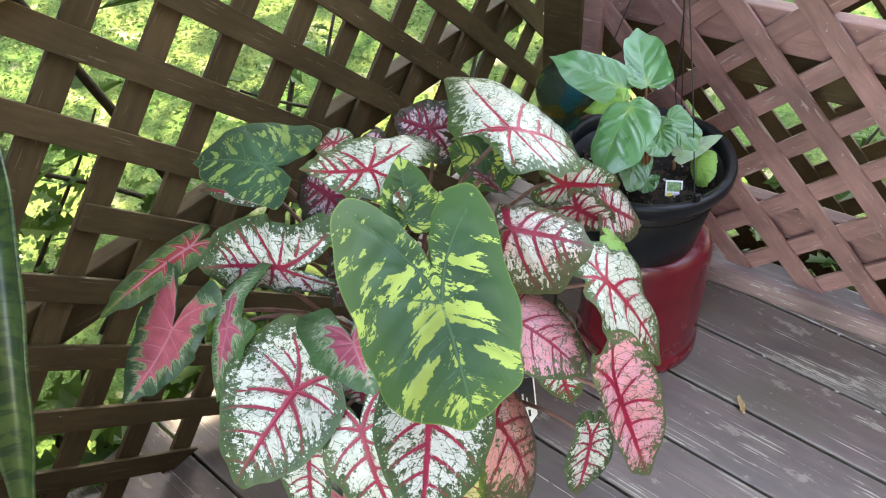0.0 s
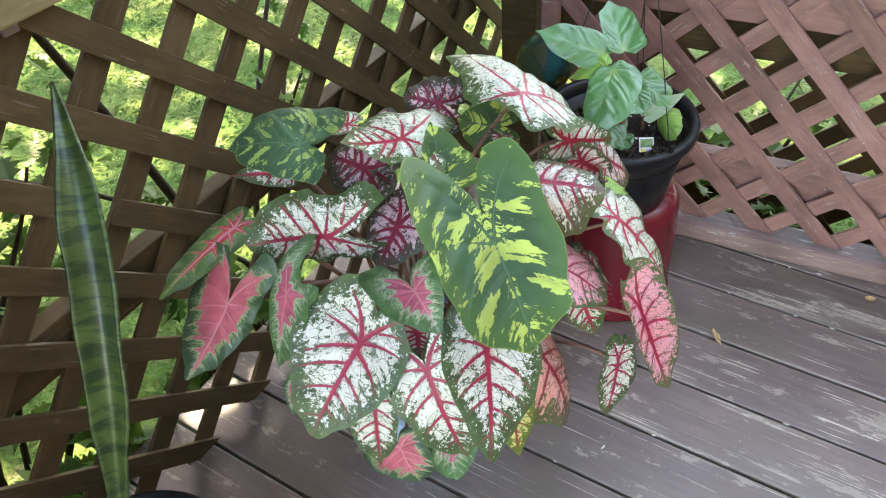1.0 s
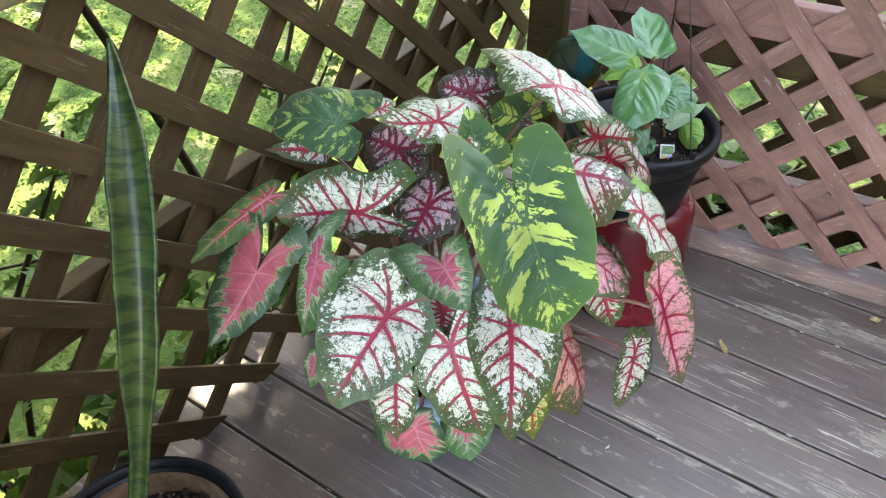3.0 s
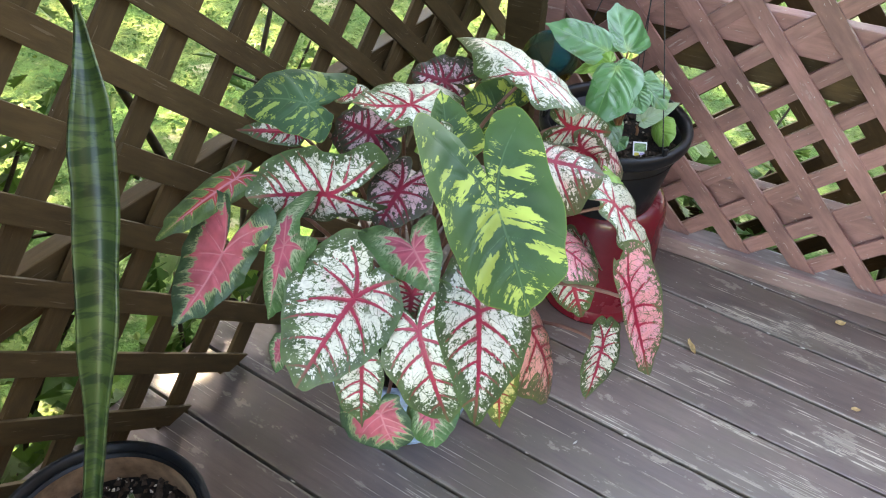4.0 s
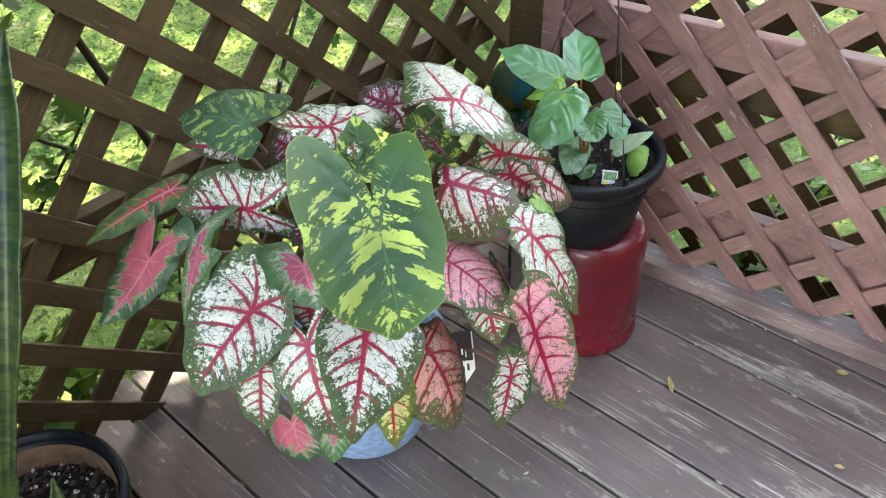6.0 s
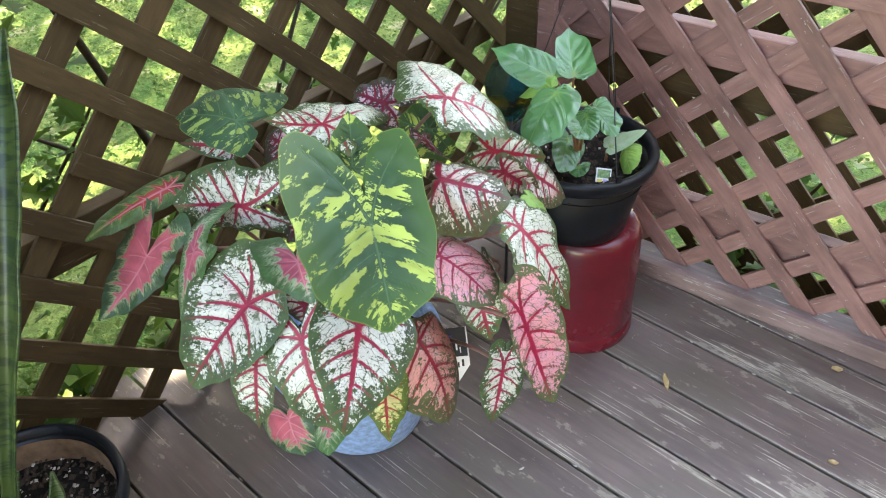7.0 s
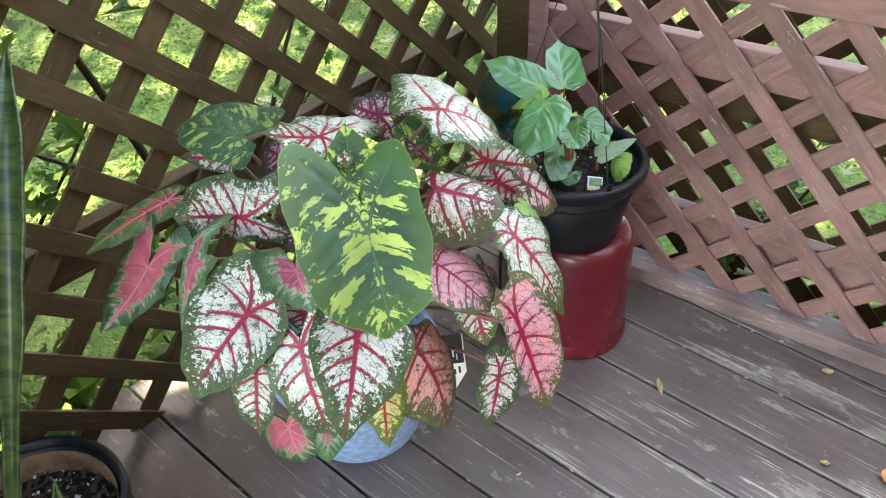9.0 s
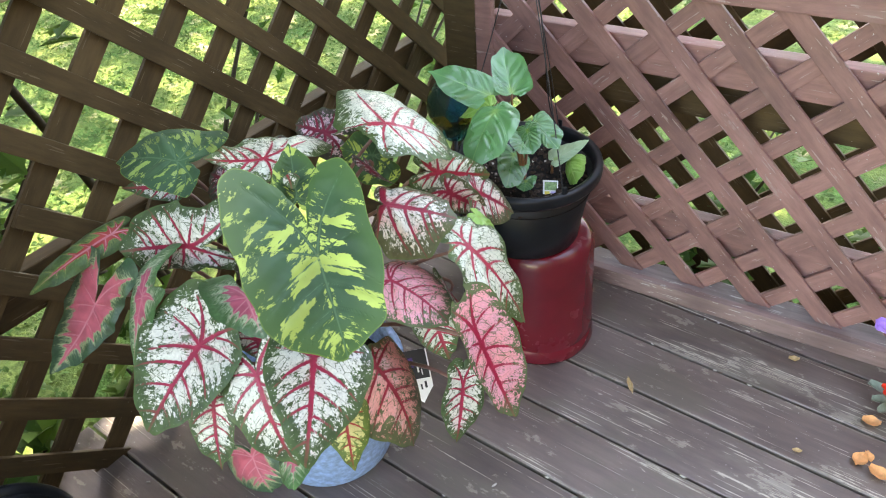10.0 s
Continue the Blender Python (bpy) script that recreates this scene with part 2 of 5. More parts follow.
def heart_material(name, core, mid, rim_col, reach, fringe, midrib=0.16):
    """A caladium with a red heart that frays into a green border. reach: how far the heart goes; fringe: width of the fray."""
    m, uv, flow, vein, edge = leaf_base(name, 0.42)
    p, q = leaf_shift(m, uv, (1, 1, 1)), leaf_shift(m, flow, (1.0, 0.22, 1))
    fray = m.math("ADD", m.math("MULTIPLY", m.math("SUBTRACT", m.noise(q, 150.0, 5.0, 0.8), 0.5), 0.42), m.math("MULTIPLY", m.math("SUBTRACT", m.noise(p, 30.0, 3.0), 0.5), 0.45))
    fray = m.math("ADD", fray, m.step(vein, 0.4, 4.5, midrib, -0.03))
    e = m.math("ADD", edge, fray)
    green = m.tint(m.tint(rim_col, m.noise(p, 40.0, 4.0), 0.35), m.noise(p, 300.0, 2.0), 0.15)
    comb = m.step(m.noise(q, 520.0, 3.0, 0.7), 0.42, 0.58)
    soft = m.math("MULTIPLY", m.step(e, reach - fringe - 0.05, reach - fringe * 0.4), m.step(e, reach - fringe, reach, 0.35, 1.0))
    soft = m.math("MAXIMUM", m.math("MULTIPLY", soft, comb), m.step(e, reach - fringe * 0.3, reach, 0.0, 0.8))
    col = m.mix(soft, green, mid)
    col = m.mix(m.step(e, reach, reach + 0.06), col, m.tint(core, m.noise(p, 35.0, 3.0), 0.24))
    fine = m.math("MULTIPLY", m.step(vein, 0.3, 1.1, 1.0, 0.0), m.step(edge, 0.05, 0.4))
    col = m.mix(m.math("MULTIPLY", fine, 0.7), col, (0.66, 0.26, 0.30))
    m.bump(m.step(vein, 0.0, 2.5, -0.8, 0.2), 0.4, 0.0015)
    m.thin(col, 0.22)
    return m.done(col)


HEART_LEAF = heart_material("red hearted leaf", (0.52, 0.115, 0.150), (0.30, 0.38, 0.19), (0.034, 0.085, 0.040), 0.32, 0.18)
FRINGED_LEAF = heart_material("pale fringed leaf", (0.52, 0.11, 0.17), (0.42, 0.52, 0.34), (0.065, 0.155, 0.055), 0.52, 0.42)
FOLDED_LEAF = heart_material("slim leaf with a small red heart", (0.36, 0.045, 0.04), (0.20, 0.27, 0.07), (0.060, 0.115, 0.035), 0.74, 0.55, 0.55)


def splash_material(name, splash, size, cut, margin):
    """A dark green taro leaf splashed with lime."""
    m, uv, flow, vein, edge = leaf_base(name, 0.48)
    m.b.inputs["Specular IOR Level"].default_value = 0.25
    p, q = leaf_shift(m, uv, (1, 1, 1)), leaf_shift(m, flow, (1.0, 0.42, 1))
    v = m.math("ADD", m.noise(q, size, 8.0, 0.68, 0.3), m.math("MULTIPLY", m.math("SUBTRACT", m.noise(p, 22.0, 2.0), 0.5), 0.15))
    v = m.math("SUBTRACT", v, m.step(vein, 0.4, 1.6, 0.10, 0.0))
    lime = m.tint(splash, m.noise(p, 20.0, 2.0), 0.3)
    green = m.mix(m.step(edge, 0.0, 0.55, 0.75, 0.0), m.tint((0.040, 0.098, 0.044), m.noise(p, 14.0, 4.0), 0.30), margin)
    v = m.math("ADD", v, m.step(edge, 0.02, 0.3, -0.03, 0.012))
    col = m.mix(m.step(v, cut, cut + 0.013), green, lime)
    col = m.mix(m.step(vein, 0.3, 0.9, 0.45, 0.0), col, (0.11, 0.20, 0.10))
    col = m.mix(m.step(edge, 0.0, 0.02, 0.8, 0.0), col, (0.16, 0.26, 0.05))
    m.bump(m.step(vein, 0.0, 2.5, -0.8, 0.2), 0.35, 0.0015)
    m.thin(col, 0.18)
    return m.done(col)


SPLASH_LEAF = splash_material("lime splashed leaf", (0.38, 0.49, 0.11), 46.0, 0.526, (0.062, 0.135, 0.036))
MOTTLED_LEAF = splash_material("mottled dark leaf", (0.22, 0.31, 0.08), 66.0, 0.54, (0.030, 0.078, 0.040))


def green_material(name, col, vein_col, rough, scale=260.0, spec=0.6):
    m, uv, flow, vein, edge = leaf_base(name, rough)
    m.b.inputs["Specular IOR Level"].default_value = spec
    n = m.noise(leaf_shift(m, uv, (1, 1, 1)), 18.0, 4.0)
    rib = m.noise(m.scale(m.uv("flow"), (1.0, 0.12, 1)), scale, 2.0)
    c = m.mix(m.step(vein, 0.2, 0.9, 0.7, 0.0), m.tint(col, n, 0.25), vein_col)
    m.bump(m.math("ADD", m.math("MULTIPLY", rib, 0.16), m.step(vein, 0.0, 2.0, -0.7, 0.1)), 0.35, 0.002)
    c = m.mix(m.step(edge, 0.72, 1.0, 0.0, 0.75), c, (0.21, 0.36, 0.06))
    m.thin(c, 0.2)
    return m.done(c, m.step(n, 0.3, 0.7, rough - 0.05, rough + 0.1))


BEGONIA_LEAF = green_material("begonia leaf", (0.075, 0.235, 0.075), (0.15, 0.34, 0.10), 0.27, spec=1.0)
PALE_BLADE = green_material("pale green blade", (0.30, 0.42, 0.26), (0.4, 0.5, 0.34), 0.5)
YOUNG_LEAF = green_material("young lime leaf", (0.22, 0.42, 0.08), (0.35, 0.5, 0.15), 0.4)


def snake_material():
    m, uv, flow, vein, edge = leaf_base("snake plant leaf", 0.34)
    p = m.uv("plane")
    band = m.noise(m.scale(p, (0.34, 1.0, 1)), 62.0, 4.0, 0.6, 0.8)
    col = m.mix(m.step(band, 0.46, 0.60), (0.050, 0.088, 0.022), (0.014, 0.036, 0.011))
    m.bump(m.noise(m.scale(p, (0.2, 1, 1)), 130.0, 2.0), 0.15, 0.001)
    return m.done(m.tint(col, m.noise(p, 12.0), 0.3))


SNAKE_LEAF = snake_material()


def lawn_material():
    m = Mat("lawn", 0.9, 0.0, 0.2)
    p = m.coord()
    col = m.mix(m.step(m.noise(p, 2.2, 5.0, 0.6), 0.35, 0.65), (0.060, 0.135, 0.028), (0.150, 0.205, 0.055))
    # Dry pale patches, painted lighter to add to the glare of sunlit grass.
    col = m.mix(m.step(m.noise(p, 7.0, 4.0), 0.56, 0.70), col, (0.36, 0.34, 0.18))
    m.bump(m.noise(p, 90.0, 4.0), 0.6, 0.02)
    return m.done(m.tint(m.tint(col, m.noise(p, 45.0, 5.0, 0.7), 0.45), m.noise(p, 11.0, 3.0), 0.2))


def island_leaf(name, a, b, rough=0.6, through_light=0.35):
    m = Mat(name, rough, 0.0, 0.3)
    col = m.mix(m.island(), a, b)
    m.thin(col, through_light)
    return m.done(col)


LAWN = lawn_material()
GRASS = island_leaf("grass and clover", (0.056, 0.130, 0.027), (0.165, 0.225, 0.062), 0.75)
CROWN = island_leaf("tree crown leaf", (0.02, 0.05, 0.012), (0.055, 0.10, 0.025), 0.6, 0.10)
FOLIAGE = island_leaf("garden foliage", (0.035, 0.10, 0.015), (0.12, 0.22, 0.04), 0.5)


# ---- building tools ----
def shade(me):
    me.polygons.foreach_set("use_smooth", [True] * len(me.polygons))


def raw_mesh(name, verts, faces, material, smooth=True):
    me = bpy.data.meshes.new(name)
    me.from_pydata([tuple(v) for v in verts], [], faces)
    me.materials.append(material)
    if smooth:
        shade(me)
    return me


def part(name, data, material, parent, label=""):
    """Links a bmesh or a mesh as one object under parent."""
    if isinstance(data, bmesh.types.BMesh):
        me = bpy.data.meshes.new(name)
        data.to_mesh(me)
        data.free()
        me.materials.append(material)
    else:
        me = data
    ob = new(name, me)
    ob.parent = parent
    if label:
        tagged(ob, label)
    return ob


def thing(name, label, category, at=(0, 0, 0), group="", kind=""):
    ob = new(name)
    ob.empty_display_size = 0.05
    ob.location = at
    return tagged(ob, label, category, group, kind)


def box(bm, size, m=Matrix(), bevel=0.0):
    """A box with softened edges, added to bm."""
    r = bmesh.ops.create_cube(bm, size=1.0, matrix=m @ Matrix.Diagonal((*size, 1)))
    if bevel:
        es = list({e for v in r["verts"] for e in v.link_edges})
        bmesh.ops.bevel(bm, geom=es, offset=bevel, segments=2, affect="EDGES", profile=0.6)
    return bm


def box_mesh(name, size, material, bevel=0.002):
    bm = box(bmesh.new(), size, Matrix(), bevel)
    me = bpy.data.meshes.new(name)
    bm.to_mesh(me)
    bm.free()
    me.materials.append(material)
    return me


def lathe(name, profile, material, seg=64, wobble=0.0):
    """A turned mesh from (radius, height) pairs."""
    vs, fs = [], []
    for i, (r, z) in enumerate(profile):
        for k in range(seg):
            a = 2 * math.pi * k / seg
            q = r * (1 + wobble * math.sin(3 * a + i))
            vs.append((q * math.cos(a), q * math.sin(a), z))
    for i in range(len(profile) - 1):
        for k in range(seg):
            k2 = (k + 1) % seg
            fs.append((i * seg + k, i * seg + k2, (i + 1) * seg + k2, (i + 1) * seg + k))
    return raw_mesh(name, vs, fs, material)


def tube(name, pts, radii, material, seg=8):
    """A round tube through pts with a radius at each."""
    pts = [Vector(p) for p in pts]
    vs, fs = [], []
    for i, p in enumerate(pts):
        d = (pts[min(i + 1, len(pts) - 1)] - pts[max(i - 1, 0)]).normalized()
        s = d.cross(Vector((0.31, 0.87, 0.12))).normalized()
        t = d.cross(s)
        for k in range(seg):
            a = 2 * math.pi * k / seg
            vs.append(p + radii[i] * (math.cos(a) * s + math.sin(a) * t))
    for i in range(len(pts) - 1):
        for k in range(seg):
            k2 = (k + 1) % seg
            fs.append((i * seg + k, i * seg + k2, (i + 1) * seg + k2, (i + 1) * seg + k))
    fs.append(tuple(range(seg))[::-1])
    fs.append(tuple((len(pts) - 1) * seg + k for k in range(seg)))
    return raw_mesh(name, vs, fs, material)


def bezier(a, b, c, d, n=14):
    a, b, c, d = (Vector(v) for v in (a, b, c, d))
    return [a * (1 - t) ** 3 + b * 3 * t * (1 - t) ** 2 + c * 3 * t * t * (1 - t) + d * t ** 3 for t in (i / (n - 1) for i in range(n))]


# ---- floor of deck boards ----
GAP, BOARD = 0.145, 0.139
# Dark sheet under the boards: the shade in the gaps as plain colour.
floor = tagged(new("floor", box_mesh("floor", (3.4, 3.3, 0.05), SLAT_SHADED)), "brown deck boards over a dark sheet that stands for the shade in the gaps", "floor", kind="structure")
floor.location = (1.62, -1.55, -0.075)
board_mesh = box_mesh("deck_board", (3.4, BOARD, 0.026), DECK, 0.003)


def deck():
    strip = part("deck_board", box_mesh("deck_board", (3.4, 0.05, 0.026), DECK, 0.003), DECK, floor)
    strip.location = Vector((1.6, 0.028, -0.013)) - floor.location
    for k in range(0, 21):
        b = part("deck_board", board_mesh, DECK, floor)
        b.location = Vector((1.59 + 0.006 * math.sin(k * 5.3), -GAP * (k + 0.5), -0.013 + 0.0012 * math.sin(k * 2.7))) - floor.location


# ---- lattice walls ----
def lattice(name, parent, m, u0, u1, z0, z1, pitches, widths, c_front, c_back, material, thick=0.009, n0=0.0, broken=None):
    """Two crossed layers of diagonal slats in the local x-z plane of m. The front layer falls towards +x.
    c_front, c_back: where the middle of one slat lies, along the diagonal."""
    s = 2 ** 0.5
    for layer, c in ((0, c_front), (1, c_back)):
        pitch, width = pitches[layer], widths[layer]
        sign = 1 if layer == 0 else -1       # front: (u + z) / s is constant; back: (u - z) / s
        lo = min((u + sign * z) / s for u in (u0, u1) for z in (z0, z1))
        hi = max((u + sign * z) / s for u in (u0, u1) for z in (z0, z1))
        k = math.ceil((lo - c) / pitch)
        while c + k * pitch < hi:
            cc = c + k * pitch
            k += 1
            # ends of the slat's centre line in the panel: u = cc * s - sign * z
            ends = []
            za, zb = z0, z1
            ua, ub = cc * s - sign * za, cc * s - sign * zb
            for u, z in ((ua, za), (ub, zb)):
                u_c = min(max(u, u0), u1)
                ends.append((u_c, sign * (cc * s - u_c)))
            (ua, za), (ub, zb) = ends
            runs = [(ua, za, ub, zb)]
            if broken and layer == 0 and abs(cc - broken[0]) < 0.02:
                cut = [((cc + q) / s, (cc - q) / s) for q in broken[1:]]
                runs = [(*max(ends), *cut[1]), (*cut[0], *min(ends))]
            for ua, za, ub, zb in runs:
                length = math.hypot(ub - ua, zb - za)
                if length < 0.03:
                    continue
                me = box_mesh("slat", (length + width * 0.6, thick, width), material, 0.0012)
                ob = part("slat", me, material, parent)
                ang = math.degrees(math.atan2(zb - za, ub - ua))
                ob.matrix_local = m @ pose((ua + ub) / 2, n0 + layer * (thick + 0.0005), (za + zb) / 2, 0, -ang, 0)


wall_left = thing("wall_left", "weathered brown diagonal lattice wall of the deck", "lattice wall", kind="structure")
# local x runs towards the corner (+y), local y away from the deck (-x)
LEFT = Matrix(((0, -1, 0, 0.014), (1, 0, 0, 0), (0, 0, 1, 0), (0, 0, 0, 1)))
# Left slats and rails carry this side's shade in their colour.
lattice("slat", wall_left, LEFT, -2.2, 0.24, -0.25, 1.9, (0.1132, 0.1172), (0.041, 0.043), -0.1615, -1.0915, SLAT_SHADED, broken=(-0.2747, -1.225, -1.10))


def rail(parent, m, size, at, material, bevel=0.004, name="rail", label=""):
    ob = part(name, box_mesh(name, size, material, bevel), material, parent, label)
    ob.matrix_local = m @ pose(*at)
    return ob


rail(wall_left, LEFT, (2.4, 0.038, 0.088), (-1.05, 0.042, 0.439), SLAT_SHADED)
rail(wall_left, LEFT, (2.4, 0.038, 0.088), (-1.05, 0.042, 1.30), SLAT_SHADED)
rail(wall_left, LEFT, (2.4, 0.034, 0.14), (-1.05, -0.018, 0.978), OLIVE, name="hand_rail", label="olive brown painted hand rail")
chip = rail(wall_left, LEFT, (0.022, 0.006, 0.018), (-1.0, -0.005, 0.897), DUSTY, 0.002, name="wood_chip", label="pale grey splinter caught under the rail")

YAW = 5.5
RIGHT = pose(0.35, 0.012, 0, 0, 0, YAW)
wall_right = thing("wall_right", "brown painted double lattice wall with rails", "lattice wall", kind="structure")
lattice("slat", wall_right, RIGHT, -0.09, 1.9, 0.03, 0.76, (0.1065, 0.1065), (0.0385, 0.0385), 0.566, -0.122, SLAT)
# Rear layer: the shade behind the wall is painted in by the darkened stain.
lattice("slat", wall_right, RIGHT, -0.25, 1.9, -0.45, 0.80, (0.114, 0.114), (0.047, 0.047), 0.09, 0.09, SLAT_SHADED, n0=0.32)
rail(wall_right, RIGHT, (2.1, 0.038, 0.080), (0.96, 0.043, 0.578), SLAT)
rail(wall_right, RIGHT, (2.1, 0.038, 0.080), (0.96, 0.043, 0.168), SLAT)
# Rear rail, darkened for shade like the rear slats.
rail(wall_right, RIGHT, (2.1, 0.030, 0.10), (0.96, 0.080, 0.49), SLAT_SHADED)
# Board added to give the low lattice holes their dark shade.
rail(wall_right, RIGHT, (2.3, 0.025, 0.40), (1.0, 0.062, -0.225), SLAT_SHADED, name="skirt_board", label="added board in shade colour below the deck edge")
rail(wall_right, RIGHT, (2.1, 0.030, 0.09), (1.20, -0.017, 0.769), SLAT, name="top_rail")
rail(wall_right, RIGHT, (2.2, 0.022, 0.044), (0.93, -0.037, 0.0225), STRIP, 0.003, name="base_board")
rail(wall_right, RIGHT, (2.2, 0.062, 0.036), (0.93, 0.0075, 0.0185), DUSTY, 0.003, name="base_board", label="dusty weathered base board")
rail(wall_right, RIGHT, (0.040, 0.022, 1.9), (-0.083, -0.006, 0.95), SLAT, name="edge_trim")

# Post in the darkened stain too, its shade painted in.
corner_post = tagged(new("corner_post", box_mesh("corner_post", (0.09, 0.09, 2.6), SLAT_SHADED, 0.004)), "dark brown square corner post between the lattice walls", "post", kind="structure")
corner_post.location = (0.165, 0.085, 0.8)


# ---- leaves ----
def spline(points, n):
    """A smooth open curve through 2-D points."""
    p = np.array([points[0], *points, points[-1]], float)
    out = []
    per = max(2, n // (len(points) - 1))
    for i in range(len(points) - 1):
        a, b, c, d = p[i:i + 4]
        for t in np.linspace(0, 1, per, endpoint=False):
            out.append(0.5 * ((2 * b) + (c - a) * t + (2 * a - 5 * b + 4 * c - d) * t * t + (3 * b - a - 3 * c + d) * t ** 3))
    out.append(p[-1])
    return np.array(out)


def leaf_shape(L, W, back, lobe, sinus, waist=1.0, taper=0.62, gape=1.0, point=0.0):
    """The right half of a heart-shaped outline round the stalk, from the notch to the tip."""
    pts = [(-sinus * back, 0.0), (-back * (0.45 + 0.5 * sinus), lobe * 0.07 * gape), (-back * 0.93, lobe * 0.28 * gape), (-back, lobe * 0.56), (-back * 0.76, lobe * 0.95), (-back * 0.28, max(W, lobe) * waist), (0.18 * L, W), (0.46 * L, W * (0.62 + 0.3 * taper)), (0.72 * L, W * 0.84 * taper * (1 - 0.22 * point)), (0.90 * L, W * 0.36 * taper * (1 - 0.5 * point)), (L, 0.0)]
    return spline(pts, 90)


def leaf_mesh(name, material, L, W, back, lobe, sinus=0.3, droop=0.15, back_droop=0.1, cup=0.12, wave=0.0, waves=7, twist=0.0, vein=0.0025, laterals=(0.03, 0.24, 0.47, 0.68), waist=1.0, taper=0.62, gape=1.0, point=0.0, skew=0.0, lean=0.0, splay=0.0, ragged=0.018, teeth=0.0, pleat=0.0, pucker=0.0028, seed=0, rings=42, lat_angle=52.0):
    """A leaf in its own frame: stalk at the origin, tip along +x, upper face along +z."""
    half = leaf_shape(L, W, back, lobe, sinus, waist, taper, gape, point)
    half[:, 1] += splay * np.clip(-half[:, 0], 0, None) * np.clip(half[:, 1] / (0.06 * lobe), 0, 1)
    out = np.concatenate([half, (half * (1, -1))[-2:0:-1]])
    turn = np.linspace(0, 2 * math.pi, len(out), endpoint=False)
    out = out * (1 + ragged * (np.sin(9 * turn + seed) + 0.7 * np.sin(17 * turn + 2.1 * seed)) * np.sin(turn / 2) ** 0.5 + teeth * np.abs(np.sin(15 * turn)))[:, None]
    out[:, 0] *= np.where(out[:, 0] < 0, 1 - skew * np.clip(out[:, 1] / (0.5 * lobe), -1, 1), 1)
    out[:, 1] *= 1 + lean * np.sign(out[:, 1])
    n = len(out)
    s = np.linspace(0, 1, rings + 1)[1:] ** 0.92
    xy = np.concatenate([[(0, 0)], (s[:, None, None] * out[None]).reshape(-1, 2)])
    edge = np.concatenate([[1.0], np.repeat(1 - s, n)])
    x, y = xy[:, 0], xy[:, 1]
    # veins: distance to the nearest one, in vein widths
    cot = 1 / math.tan(radians(lat_angle))
    segs = [(0, 0, L * 0.98, 0, 1.25)]
    for sg in (1, -1):
        segs.append((0, 0, -back * 0.84, sg * (lobe * 0.64 + splay * back * 0.84), 1.05))
        segs.append((0, 0, -back * 0.12, sg * W * 0.90 * (1 + lean * sg), 0.75))
        segs.append((-back * 0.36, sg * (lobe * 0.28 + splay * back * 0.36), -back * 0.45, sg * (lobe * 0.95 + splay * back * 0.45), 0.55))
        for f in laterals:
            f = f * (1 + 0.12 * math.sin(seed + 5 * sg + 9 * f)) + (0.05 if sg > 0 else 0.0)
            reach = W * (1.0 - 0.66 * f ** 1.6) * (0.9 if f < 0.1 else 1.0) * (0.75 + 0.25 * min(taper, 1.0)) * (1 + lean * sg)
            segs.append((f * L, 0, f * L + reach * cot, sg * reach, 0.78 - 0.35 * f))
    best = np.full(len(x), 9.0)
    for ax, ay, bx, by, w in segs:
        d = np.array((bx - ax, by - ay))
        t = np.clip(((x - ax) * d[0] + (y - ay) * d[1]) / (d @ d), 0, 1)
        span = np.hypot(*d)
        nx, ny = (0.0, 0.0) if by == ay == 0 else (-abs(d[1]) / span, (d[0] if by > 0 else -d[0]) / span)
        bow = 0.32 * span * t * (1 - t)
        dist = np.hypot(x - ax - t * d[0] - bow * nx, y - ay - t * d[1] - bow * ny)
        best = np.minimum(best, dist / (1.2 * vein * w * (1.1 - 0.65 * t)))
    rng = np.random.default_rng(seed)
    ph = rng.uniform(0, 6.28, 4)
    ang = np.arctan2(y, x)
    across = x - np.abs(y) * cot
    along = np.abs(y) + 0.5 * x
    z = -droop * np.clip(x, 0, None) ** 2 / L - back_droop * np.clip(-x, 0, None) ** 2 / max(back, 1e-6)
    z = z + cup * y ** 2 / W + twist * x * y / L
    rad = 1 - edge
    z = z + wave * rad ** 2 * (np.sin(waves * ang + ph[0]) + 0.5 * np.sin((2 * waves - 1) * ang + ph[1]))
    z = z + pleat * rad * np.sin(19 * ang)
    z = z + pucker * (1 - np.exp(-best / 3.5)) * np.clip((1 - rad) * 5, 0, 1) + 0.4 * pucker * np.sin(across * 160 + ph[2]) * np.clip(best / 4, 0, 1) * np.clip((1 - rad) * 4, 0, 1)
    faces = [(0, 1 + k, 1 + (k + 1) % n) for k in range(n)]
    for i in range(rings - 1):
        a, b = 1 + i * n, 1 + (i + 1) * n
        faces += [(a + k, b + k, b + (k + 1) % n, a + (k + 1) % n) for k in range(n)]
    me = raw_mesh(name, np.column_stack([x, y, z]), faces, material)
    loops = np.empty(len(me.loops), np.int32)
    me.loops.foreach_get("vertex_index", loops)
    for key, u, v in (("plane", x, y), ("flow", across, along)):
        layer = me.uv_layers.new(name=key)
        layer.data.foreach_set("uv", np.column_stack([u, v])[loops].astype(np.float32).ravel())
    for key, val in (("vein", np.clip(best, 0, 9)), ("edge", edge)):
        me.attributes.new(key, "FLOAT", "POINT").data.foreach_set("value", val.astype(np.float32))
    return me


